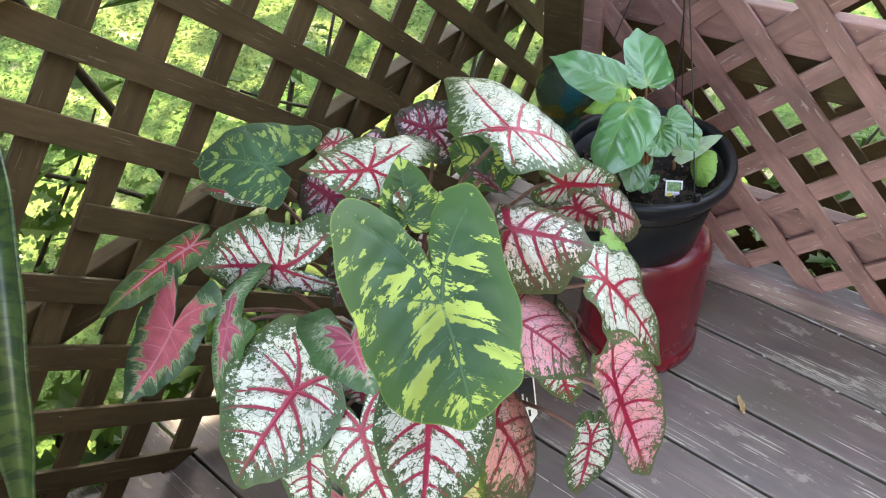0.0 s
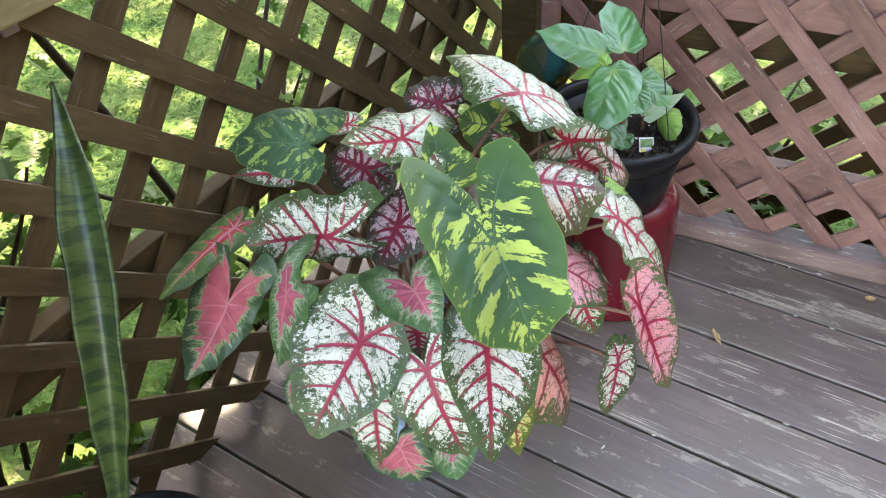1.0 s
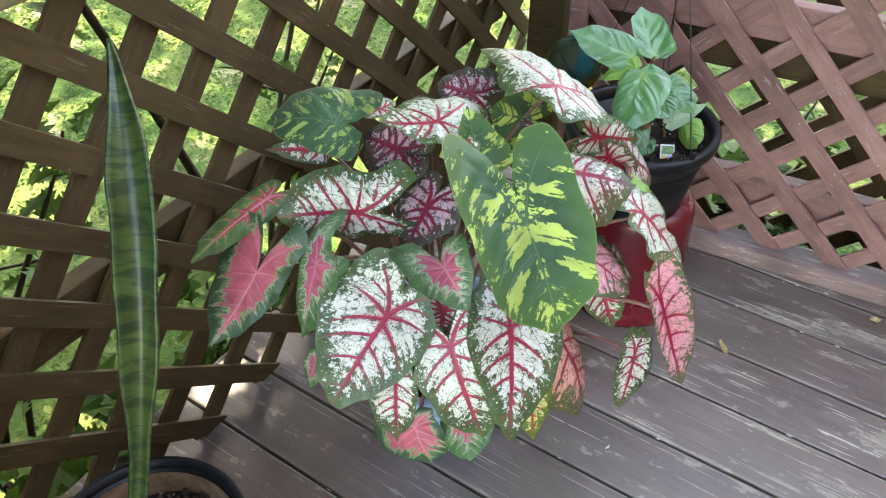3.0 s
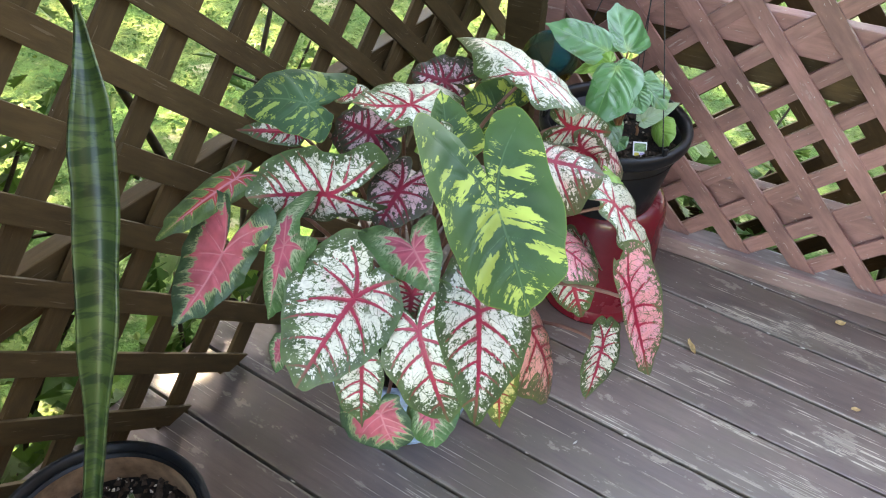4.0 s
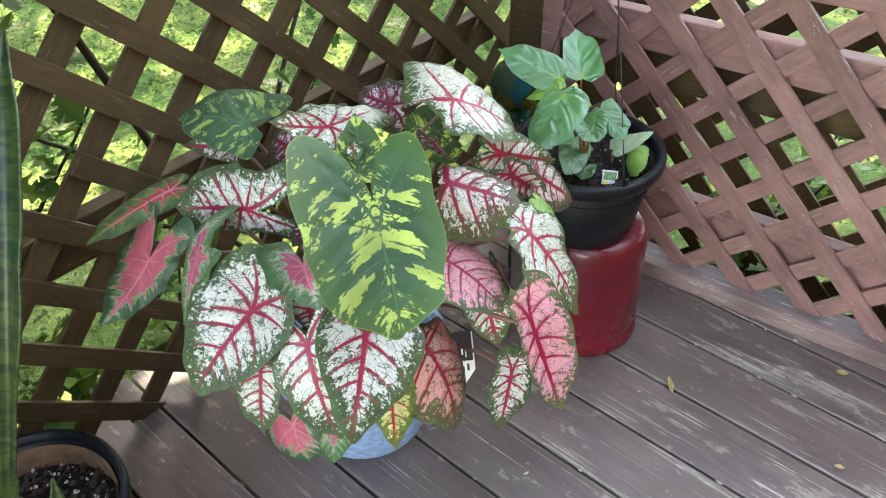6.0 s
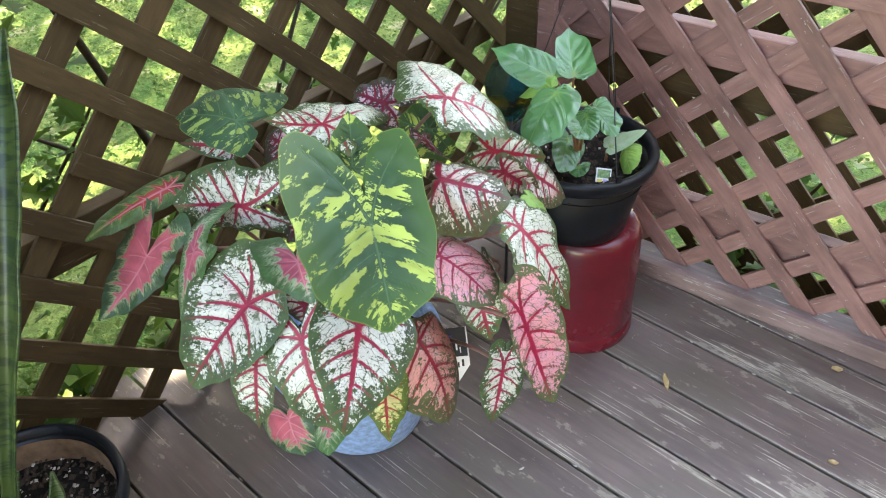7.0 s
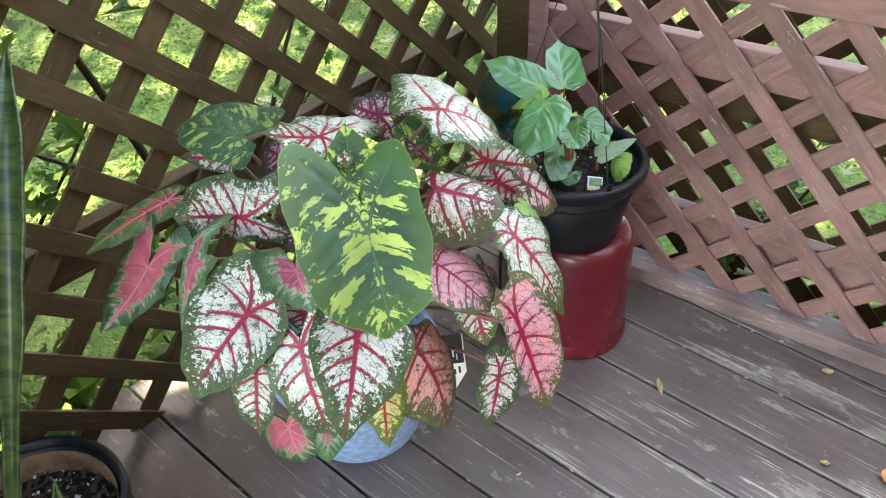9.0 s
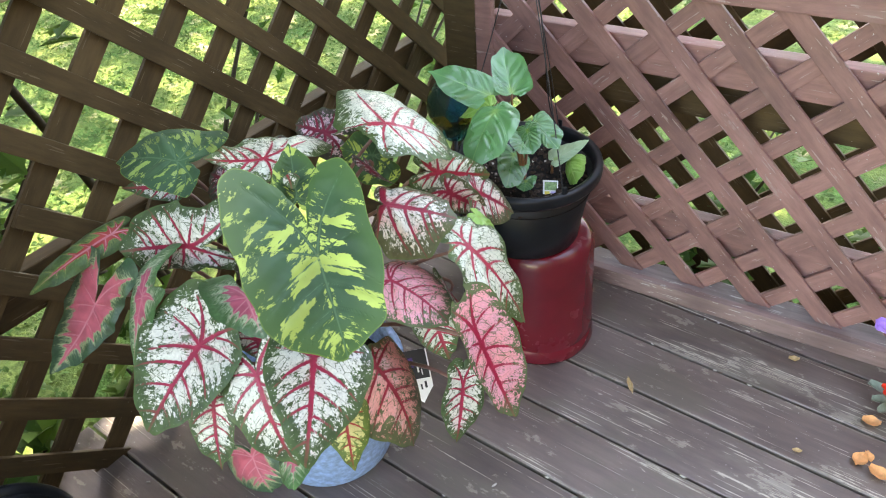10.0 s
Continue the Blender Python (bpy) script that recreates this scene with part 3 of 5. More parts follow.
def frame_from(hub, tip, side, flip=False):
    """The turn of a leaf: +x to its tip, and side in its plane; the upper face looks up."""
    hub, tip, side = Vector(hub), Vector(tip), Vector(side)
    x = (tip - hub).normalized()
    z = x.cross(side - hub).normalized()
    toward = (Vector((1.0, -1.4, 1.2)) - hub).normalized()
    if z.dot(toward) < 0:
        z = -z
    if flip:
        z = -z
    y = z.cross(x)
    return Matrix.Translation(hub) @ Matrix((x, y, z)).transposed().to_4x4()


def cast_leaf(plant, material, hub, tip, side, W, back, lobe, label="", root=(0.36, -0.74, 0.2), stalk=None, lift=0.5, name="leaf", stalk_r=0.0032, **shape):
    """A leaf of plant at its place, and the stalk that carries it."""
    L = (Vector(tip) - Vector(hub)).length
    droop = shape.get("droop", 0.15)
    L = L * (1 + 0.3 * droop * droop)
    me = leaf_mesh(name, material, L, W, back, lobe, seed=int(abs(hub[0] * 977 + hub[1] * 613) * 10), **shape)
    ob = part(name, me, material, plant, label)
    m = frame_from(hub, tip, side)
    m = m @ Matrix.Rotation(-math.atan(droop), 4, "Y")
    ob.matrix_local = Matrix.Translation(-plant.location) @ m
    if stalk is not False:
        h, r = Vector(hub) - plant.location, Vector(root) - plant.location
        n = m.to_3x3() @ Vector((0, 0, 1))
        back_dir = m.to_3x3() @ Vector((-1, 0, 0))
        mid = r + (h - r) * 0.35 + Vector((0, 0, (h.z - r.z) * lift))
        pts = bezier(r, mid, h - n * 0.05 + back_dir * 0.02, h - n * 0.001)
        part("petiole", tube("petiole", pts, [stalk_r * (1.35 - 0.6 * i / 13) for i in range(14)], stalk or STEM), stalk or STEM, plant)
    return ob


# ---- caladium in its blue pot ----
blue_pot = thing("plant_pot", "pale blue plastic pot on the deck under the caladium leaves", "pot", (0.357, -0.739, 0))
part("pot_body", lathe("pot_body", [(0.0, 0.004), (0.118, 0.0), (0.125, 0.006), (0.132, 0.03), (0.158, 0.19), (0.160, 0.2), (0.150, 0.2), (0.146, 0.185), (0.13, 0.17)], BLUE_GLAZE), BLUE_GLAZE, blue_pot)
part("pot_rim", lathe("pot_rim", [(0.157, 0.185), (0.168, 0.186), (0.171, 0.195), (0.170, 0.214), (0.164, 0.220), (0.152, 0.218), (0.149, 0.19)], BLUE_GLAZE), BLUE_GLAZE, blue_pot)
part("soil", lathe("soil", [(0.0, 0.19), (0.05, 0.188), (0.11, 0.18), (0.148, 0.176)], SOIL), SOIL, blue_pot)

caladium = thing("caladium", "bushy potted caladium with white, pink and green patterned leaves", "potted plant", (0.36, -0.74, 0.18))


def root_at(i):
    a = i * 2.399
    return (0.36 + 0.055 * math.cos(a) * math.sqrt((i % 7) / 7 + 0.1), -0.74 + 0.055 * math.sin(a) * math.sqrt((i % 7) / 7 + 0.1), 0.185)


cast_leaf(caladium, SPLASH_LEAF, (0.585, -0.856, 0.667), (0.667, -0.909, 0.575), (0.561, -0.921, 0.66), 0.087, 0.122, 0.066, "large dark green leaf splashed with lime", root_at(0), sinus=0.37, waist=0.919, taper=0.929, gape=0.4, skew=0.027, lean=-0.17, splay=0.241, droop=0.069, back_droop=0.001, cup=0.469, point=0, vein=0.0016, stalk_r=0.0045)
cast_leaf(caladium, MOTTLED_LEAF, (0.246, -0.81, 0.676), (0.167, -0.852, 0.671), (0.232, -0.876, 0.657), 0.066, 0.05, 0.067, "dark green leaf mottled with lime", root_at(1), sinus=0.35, waist=0.985, taper=0.769, gape=0.7, skew=0.223, lean=-0.194, splay=0.2, droop=0.429, back_droop=-0.3, cup=-0.198, point=0.096, vein=0.0016)
cast_leaf(caladium, CREAM_LEAF, (0.493, -0.605, 0.708), (0.546, -0.52, 0.628), (0.477, -0.542, 0.683), 0.119, 0.07, 0.037, "", root_at(2), sinus=0.43, waist=1.1, taper=1.01, gape=1.553, skew=-0.307, lean=0.45, splay=-0.297, droop=0.386, back_droop=0.385, cup=-0.2, point=0.959, wave=0.003)
cast_leaf(caladium, CREAM_LEAF, (0.389, -0.758, 0.696), (0.338, -0.815, 0.714), (0.364, -0.693, 0.689), 0.07, 0.072, 0.081, "", root_at(3), sinus=0.788, waist=0.827, taper=0.522, gape=0.438, skew=0.353, lean=-0.299, splay=0.383, droop=-0.25, back_droop=0.279, cup=-0.137, point=0.137, wave=0.003)
cast_leaf(caladium, WHITE_LEAF, (0.335, -0.886, 0.599), (0.236, -0.94, 0.583), (0.361, -0.856, 0.657), 0.055, 0.078, 0.059, "", root_at(4), sinus=0.336, waist=0.758, taper=0.96, gape=1.41, skew=0.021, lean=-0.127, splay=0.029, droop=-0.25, back_droop=0.346, cup=-0.364, point=0.007, wave=0.004)
cast_leaf(caladium, WHITE_LEAF, (0.454, -0.982, 0.542), (0.433, -1.083, 0.453), (0.498, -0.936, 0.572), 0.077, 0.063, 0.056, "large white leaf with crimson veins and green border", root_at(5), sinus=0.686, waist=0.935, taper=0.692, gape=0.454, skew=0.214, lean=-0.109, splay=0.075, droop=0.206, back_droop=-0.3, cup=0.074, point=0, vein=0.0026)
cast_leaf(caladium, WHITE_LEAF, (0.598, -0.91, 0.539), (0.653, -1.004, 0.451), (0.647, -0.907, 0.489), 0.072, 0.069, 0.045, "large white leaf with crimson veins and green border", root_at(6), sinus=0.319, waist=0.975, taper=0.584, gape=0.409, skew=0.204, lean=0.13, splay=-0.157, droop=0.155, back_droop=0.353, cup=0.008, point=0.123, vein=0.0026)
cast_leaf(caladium, WHITE_LEAF, (0.543, -0.965, 0.52), (0.602, -0.985, 0.408), (0.496, -1.004, 0.486), 0.055, 0.058, 0.055, "", root_at(7), sinus=0.187, waist=0.75, taper=0.874, gape=1.366, skew=-0.059, lean=-0.019, splay=0.132, droop=0.346, back_droop=0.052, cup=0.098, point=0)
cast_leaf(caladium, WHITE_LEAF, (0.482, -1.008, 0.46), (0.499, -1.039, 0.366), (0.44, -1.046, 0.419), 0.034, 0.036, 0.019, "", root_at(8), sinus=0.3, waist=0.788, taper=0.977, gape=1.0, skew=0.01, lean=-0.091, splay=0.043, droop=0.142, back_droop=0.099, cup=0.135, point=1, vein=0.0018)
cast_leaf(caladium, BLUSH_LEAF, (0.558, -0.695, 0.639), (0.641, -0.638, 0.609), (0.62, -0.704, 0.608), 0.06, 0.014, 0.054, "", root_at(9), sinus=0.269, waist=0.75, taper=1.039, gape=0.625, skew=-0.5, lean=-0.084, splay=-0.039, droop=0.11, back_droop=0.202, cup=-0.6, point=0.142, wave=0.003, vein=0.0026)
cast_leaf(caladium, CREAM_LEAF, (0.67, -0.649, 0.575), (0.745, -0.628, 0.452), (0.674, -0.59, 0.536), 0.075, 0.049, 0.062, "", root_at(10), sinus=0.26, waist=0.751, taper=0.669, gape=0.442, skew=-0.46, lean=0.125, splay=-0.324, droop=0.261, back_droop=0.474, cup=-0.06, point=0.331, wave=0.004)
cast_leaf(caladium, CREAM_LEAF, (0.553, -0.561, 0.617), (0.589, -0.472, 0.575), (0.563, -0.547, 0.585), 0.034, 0.045, 0.035, "", root_at(11), droop=0.15, cup=-0.3)
cast_leaf(caladium, BLUSH_LEAF, (0.597, -0.523, 0.573), (0.617, -0.445, 0.49), (0.587, -0.405, 0.52), 0.052, 0.02, 0.03, "", root_at(12), droop=0.1, cup=-0.2)
cast_leaf(caladium, PLUM_LEAF, (0.339, -0.59, 0.642), (0.286, -0.606, 0.65), (0.326, -0.611, 0.63), 0.04, 0.05, 0.045, "", root_at(13), droop=0.1, cup=0.1, wave=0.004)
cast_leaf(caladium, PLUM_LEAF, (0.282, -0.655, 0.628), (0.250, -0.668, 0.612), (0.240, -0.626, 0.622), 0.03, 0.02, 0.025, "", root_at(14), droop=0.2)
cast_leaf(caladium, WHITE_LEAF, (0.729, -0.765, 0.413), (0.73, -0.791, 0.319), (0.759, -0.734, 0.358), 0.034, 0.05, 0.033, "", root_at(15), sinus=0.3, waist=0.86, taper=0.779, gape=0.997, skew=0.088, lean=0.025, splay=-0.169, droop=0.101, back_droop=0.086, cup=0.109, point=0.82, vein=0.0018)
cast_leaf(caladium, PLUM_LEAF, (0.333, -0.782, 0.645), (0.266, -0.774, 0.64), (0.341, -0.808, 0.625), 0.045, 0.05, 0.045, "", root_at(16), droop=0.15, cup=-0.1)
cast_leaf(caladium, PLUM_LEAF, (0.408, -0.817, 0.59), (0.407, -0.867, 0.555), (0.45, -0.818, 0.59), 0.05, 0.06, 0.045, "", root_at(17), droop=0.15, cup=-0.1)
cast_leaf(caladium, PLUM_LEAF, (0.32, -0.771, 0.63), (0.265, -0.788, 0.61), (0.326, -0.784, 0.61), 0.045, 0.05, 0.045, "", root_at(18), droop=0.2)
cast_leaf(caladium, WHITE_LEAF, (0.65, -0.677, 0.5), (0.673, -0.661, 0.46), (0.61, -0.665, 0.51), 0.04, 0.04, 0.035, "", root_at(19), droop=0.15)
cast_leaf(caladium, CREAM_LEAF, (0.649, -0.717, 0.47), (0.681, -0.731, 0.42), (0.629, -0.745, 0.45), 0.035, 0.03, 0.03, "", root_at(20), droop=0.15)
cast_leaf(caladium, WHITE_LEAF, (0.505, -0.925, 0.53), (0.502, -0.926, 0.49), (0.487, -0.935, 0.51), 0.03, 0.03, 0.03, "", root_at(21), droop=0.15)
cast_leaf(caladium, BLUSH_LEAF, (0.577, -0.566, 0.59), (0.611, -0.518, 0.54), (0.565, -0.579, 0.57), 0.03, 0.03, 0.03, "", root_at(22), droop=0.2)
cast_leaf(caladium, PLUM_LEAF, (0.502, -0.657, 0.66), (0.523, -0.625, 0.62), (0.465, -0.648, 0.65), 0.025, 0.03, 0.03, "", root_at(23), droop=0.2)
cast_leaf(caladium, ROSE_LEAF, (0.609, -0.758, 0.564), (0.693, -0.744, 0.516), (0.636, -0.699, 0.537), 0.076, 0.026, 0.058, "", root_at(24), sinus=0.3, waist=0.971, taper=0.792, gape=1.001, skew=0.0, lean=0.232, splay=0.0, droop=0.279, back_droop=0.1, cup=-0.322, point=0, vein=0.0018)
cast_leaf(caladium, ROSE_LEAF, (0.748, -0.74, 0.499), (0.8, -0.735, 0.366), (0.78, -0.597, 0.473), 0.045, 0.085, 0.05, "large rose pink leaf with crimson veins", root_at(25), lean=0.308, sinus=0.72, droop=-0.013, back_droop=0.1, cup=0.152, vein=0.0026, waist=0.884, taper=0.88, gape=1.936, skew=-0.07, splay=-0.167)
cast_leaf(caladium, SALMON_LEAF, (0.636, -0.838, 0.474), (0.679, -0.839, 0.354), (0.647, -0.784, 0.431), 0.082, 0.03, 0.034, "", root_at(26), sinus=0.3, waist=0.951, taper=0.742, gape=1.001, skew=0.011, lean=0.118, splay=-0.03, droop=0.5, back_droop=0.101, cup=-0.6, point=0.599, vein=0.0022)
cast_leaf(caladium, HEART_LEAF, (0.248, -1.011, 0.538), (0.231, -1.099, 0.466), (0.313, -0.987, 0.542), 0.055, 0.083, 0.069, "dark green leaf with a rose red heart", root_at(27), sinus=0.05, waist=0.819, taper=0.759, gape=1.275, skew=-0.152, lean=-0.221, splay=-0.031, droop=-0.25, back_droop=-0.023, cup=-0.17, point=0.491, wave=0.003, vein=0.0015)
cast_leaf(caladium, FOLDED_LEAF, (0.208, -0.932, 0.6), (0.186, -1.061, 0.57), (0.157, -0.966, 0.61), 0.026, 0.04, 0.026, "", root_at(28), droop=0.2, cup=-0.2, vein=0.0015, taper=0.8)
cast_leaf(caladium, FRINGED_LEAF, (0.336, -0.978, 0.572), (0.341, -1.031, 0.479), (0.403, -0.998, 0.569), 0.041, 0.055, 0.032, "", root_at(29), sinus=0.702, waist=0.975, taper=0.68, gape=0.703, skew=0.5, lean=0.179, splay=0.41, droop=0.104, back_droop=0.5, cup=0.01, point=0.066, vein=0.0015)
cast_leaf(caladium, FRINGED_LEAF, (0.507, -0.923, 0.61), (0.553, -0.944, 0.582), (0.444, -0.952, 0.61), 0.04, 0.053, 0.042, "", root_at(30), sinus=0.05, waist=1.004, taper=0.57, gape=0.671, skew=0.343, lean=-0.12, splay=0.188, droop=0.306, back_droop=0.285, cup=0.352, point=0.04, vein=0.0015)
cast_leaf(caladium, HEART_LEAF, (0.491, -0.986, 0.324), (0.524, -0.993, 0.272), (0.455, -1.009, 0.268), 0.071, 0.025, 0.063, "", root_at(31), sinus=0.3, waist=0.862, taper=1.05, gape=1.008, skew=-0.139, lean=-0.412, splay=-0.003, droop=0.233, back_droop=0.08, cup=-0.221, point=0.057, vein=0.0015)
cast_leaf(caladium, FRINGED_LEAF, (0.563, -0.956, 0.363), (0.592, -0.996, 0.335), (0.541, -0.994, 0.308), 0.054, 0.029, 0.03, "", root_at(32), sinus=0.3, waist=0.999, taper=0.749, gape=1.0, skew=-0.0, lean=-0.151, splay=0.0, droop=0.075, back_droop=0.1, cup=-0.142, point=0.051, vein=0.0012)
cast_leaf(caladium, FRINGED_LEAF, (0.337, -1.017, 0.4), (0.333, -1.032, 0.36), (0.321, -1.021, 0.38), 0.022, 0.02, 0.02, "", root_at(33), droop=0.2, vein=0.0012)
cast_leaf(caladium, YELLOW_LEAF, (0.636, -0.911, 0.44), (0.658, -0.934, 0.36), (0.629, -0.94, 0.4), 0.032, 0.03, 0.030, "", root_at(34), point=0.8, droop=0.1, cup=-0.2, vein=0.0015)
cast_leaf(caladium, SPLASH_LEAF, (0.458, -0.77, 0.66), (0.425, -0.736, 0.72), (0.458, -0.735, 0.68), 0.04, 0.02, 0.03, "", root_at(35), droop=0.1, cup=0.8, vein=0.0014)
cast_leaf(caladium, SPLASH_LEAF, (0.43, -0.579, 0.62), (0.383, -0.602, 0.63), (0.431, -0.582, 0.6), 0.05, 0.05, 0.05, "", root_at(36), droop=0.1, vein=0.0014)
cast_leaf(caladium, YOUNG_LEAF, (0.633, -0.574, 0.57), (0.669, -0.566, 0.53), (0.639, -0.527, 0.54), 0.026, 0.015, 0.02, "", root_at(37), droop=0.2, cup=-0.3, vein=0.001)
cast_leaf(caladium, CREAM_LEAF, (0.205, -0.662, 0.605), (0.183, -0.680, 0.597), (0.169, -0.628, 0.597), 0.04, 0.03, 0.03, "", root_at(38), droop=0.15)
cast_leaf(caladium, WHITE_LEAF, (0.215, -0.812, 0.618), (0.146, -0.862, 0.622), (0.19, -0.85, 0.60), 0.022, 0.015, 0.018, "", root_at(39), droop=0.1, point=0.4)



# ---- black hanging basket on an upturned red pot ----
red_pot = thing("upturned_pot", "glossy dark red pot turned upside down as a stand", "pot", (0.552, -0.232, 0))
part("pot_body", lathe("pot_body", [(0.119, 0.03), (0.1215, 0.036), (0.1205, 0.06), (0.117, 0.2), (0.114, 0.262), (0.111, 0.276), (0.105, 0.287), (0.094, 0.294), (0.06, 0.2955), (0.0, 0.2955)], RED_GLAZE), RED_GLAZE, red_pot)
part("pot_rim", lathe("pot_rim", [(0.119, 0.0), (0.1245, 0.001), (0.126, 0.006), (0.1245, 0.024), (0.1225, 0.034), (0.119, 0.040)], RED_GLAZE), RED_GLAZE, red_pot)
basket = thing("hanging_basket", "black plastic hanging basket standing on a red pot", "hanging basket", (0.5285, -0.2541, 0.296))
part("basket_body", lathe("basket_body", [(0.0, 0.0), (0.102, 0.0), (0.110, 0.006), (0.116, 0.05), (0.136, 0.16), (0.133, 0.16), (0.112, 0.05), (0.09, 0.01)], BLACK_PLASTIC), BLACK_PLASTIC, basket)
basket_rim = part("basket_rim", lathe("basket_rim", [(0.136, 0.146), (0.145, 0.148), (0.149, 0.155), (0.1497, 0.168), (0.147, 0.175), (0.139, 0.176), (0.133, 0.172), (0.131, 0.15)], BLACK_PLASTIC), BLACK_PLASTIC, basket)
part("soil", lathe("soil", [(0.0, 0.128), (0.06, 0.126), (0.1, 0.122), (0.131, 0.120)], SOIL), SOIL, basket)
for a in (-30, 92, 212):
    x, y = 0.143 * math.cos(radians(a)), 0.143 * math.sin(radians(a))
    part("hanger_wire", tube("hanger_wire", bezier((x, y, 0.16), (x * 0.70, y * 0.70, 0.30), (x * 0.35, y * 0.35, 0.46), (-0.012, 0, 0.62)), [0.0011] * 14, WIRE, 6), WIRE, basket)
    clip = part("wire_clip", box_mesh("wire_clip", (0.006, 0.010, 0.022), BLACK_PLASTIC, 0.002), BLACK_PLASTIC, basket_rim)
    clip.matrix_local = pose(x, y, 0.178, 0, 0, a)
part("hanger_cord", tube("hanger_cord", bezier((0.0, 0.136, 0.17), (-0.035, 0.10, 0.24), (0.03, 0.06, 0.36), (-0.012, 0.0, 0.62)), [0.0013] * 14, WIRE, 6), WIRE, basket)
part("hanger_hook", tube("hanger_hook", [(-0.012, 0, 0.61), (-0.012, 0, 0.66), (0.0, 0, 0.70), (0.012, 0, 0.68)], [0.002] * 4, WIRE, 6), WIRE, basket)

begonia = thing("begonia", "young begonia with glossy green leaves in a basket", "plant", (0.545, -0.29, 0.42))


def green_leaf(hub, tip, side, W, back, lobe, root, material=BEGONIA_LEAF, **shape):
    cast_leaf(begonia, material, hub, tip, side, W, back, lobe, "", root, BROWN_STEM, name="leaf", stalk_r=0.0022, vein=0.0013, ragged=0.008, teeth=0.012, pleat=0.0005, pucker=0.0026, laterals=(0.02, 0.12, 0.3, 0.5), lat_angle=44.0, **shape)


NODE = (0.545, -0.29, 0.42)
green_leaf((0.528, -0.369, 0.656), (0.42, -0.399, 0.69), (0.507, -0.425, 0.618), 0.032, 0.01, 0.022, NODE, sinus=0.05, waist=0.75, taper=1.05, gape=2.2, skew=0.5, lean=-0.003, splay=-0.155, droop=0.132, back_droop=0.136, cup=-0.044, point=0.857)
green_leaf((0.55, -0.341, 0.655), (0.496, -0.284, 0.703), (0.572, -0.277, 0.671), 0.033, 0.01, 0.023, NODE, sinus=0.057, waist=0.963, taper=1.049, gape=2.2, skew=0.23, lean=-0.092, splay=-0.13, droop=-0.2, back_droop=-0.045, cup=0.387, point=0.331)
green_leaf((0.556, -0.402, 0.653), (0.565, -0.486, 0.598), (0.625, -0.396, 0.655), 0.041, 0.02, 0.015, NODE, sinus=0.7, waist=0.806, taper=1.02, gape=0.813, skew=-0.5, lean=0.24, splay=-0.273, droop=0.336, back_droop=0.038, cup=-0.083, point=0.025)
green_leaf((0.579, -0.311, 0.59), (0.632, -0.318, 0.556), (0.606, -0.331, 0.56), 0.022, 0.012, 0.022, NODE, taper=1.1, lean=0.3, droop=0.1, cup=-0.1)
green_leaf((0.575, -0.33, 0.585), (0.601, -0.354, 0.555), (0.604, -0.34, 0.57), 0.022, 0.012, 0.02, NODE, taper=0.95, droop=0.15, cup=-0.1)
green_leaf((0.539, -0.391, 0.65), (0.484, -0.402, 0.62), (0.491, -0.372, 0.64), 0.022, 0.01, 0.015, (0.545, -0.29, 0.42), droop=0.2, material=YOUNG_LEAF)
green_leaf((0.523, -0.294, 0.5), (0.558, -0.374, 0.48), (0.553, -0.319, 0.48), 0.035, 0.02, 0.03, (0.545, -0.29, 0.42), taper=0.85, droop=0.1)
green_leaf((0.554, -0.297, 0.45), (0.562, -0.317, 0.44), (0.572, -0.295, 0.45), 0.02, 0.015, 0.02, (0.545, -0.29, 0.42), taper=0.9)
green_leaf((0.599, -0.206, 0.46), (0.641, -0.255, 0.45), (0.633, -0.225, 0.47), 0.026, 0.015, 0.02, (0.596, -0.20, 0.425), taper=0.85, cup=-0.6, material=YOUNG_LEAF)
green_leaf((0.57, -0.216, 0.46), (0.622, -0.18, 0.5), (0.61, -0.205, 0.47), 0.018, 0.01, 0.012, (0.565, -0.215, 0.425), droop=-0.2, cup=0.5, material=PALE_BLADE)
green_leaf((0.575, -0.339, 0.57), (0.585, -0.371, 0.56), (0.594, -0.34, 0.56), 0.03, 0.015, 0.02, (0.545, -0.29, 0.42), taper=0.85)

# ---- snake plant ----
snake_pot = thing("nursery_pot", "black plastic nursery pot with dry soil", "pot", (0.262, -1.326, 0))
part("pot_body", lathe("pot_body", [(0.0, 0.0), (0.106, 0.0), (0.112, 0.006), (0.126, 0.10), (0.141, 0.25), (0.138, 0.25), (0.122, 0.10), (0.108, 0.02)], BLACK_PLASTIC), BLACK_PLASTIC, snake_pot)
part("pot_rim", lathe("pot_rim", [(0.140, 0.232), (0.149, 0.233), (0.1525, 0.242), (0.1525, 0.262), (0.149, 0.268), (0.142, 0.266), (0.139, 0.24)], BLACK_PLASTIC), BLACK_PLASTIC, snake_pot)
LINING = plain("dried soil film", (0.20, 0.125, 0.075), 0.85, 0.2, 0.45, 40, 0.3)
part("soil_film", lathe("soil_film", [(0.1290, 0.196), (0.1312, 0.215), (0.1330, 0.232), (0.1345, 0.246)], LINING), LINING, snake_pot, "tan film of dried soil on the inner wall")
part("soil", lathe("soil", [(0.0, 0.206), (0.06, 0.205), (0.134, 0.198)], SOIL), SOIL, snake_pot)
snake_plant = thing("snake_plant", "tall upright snake plant leaf with dark green bands", "plant", (0.30, -1.30, 0.2))


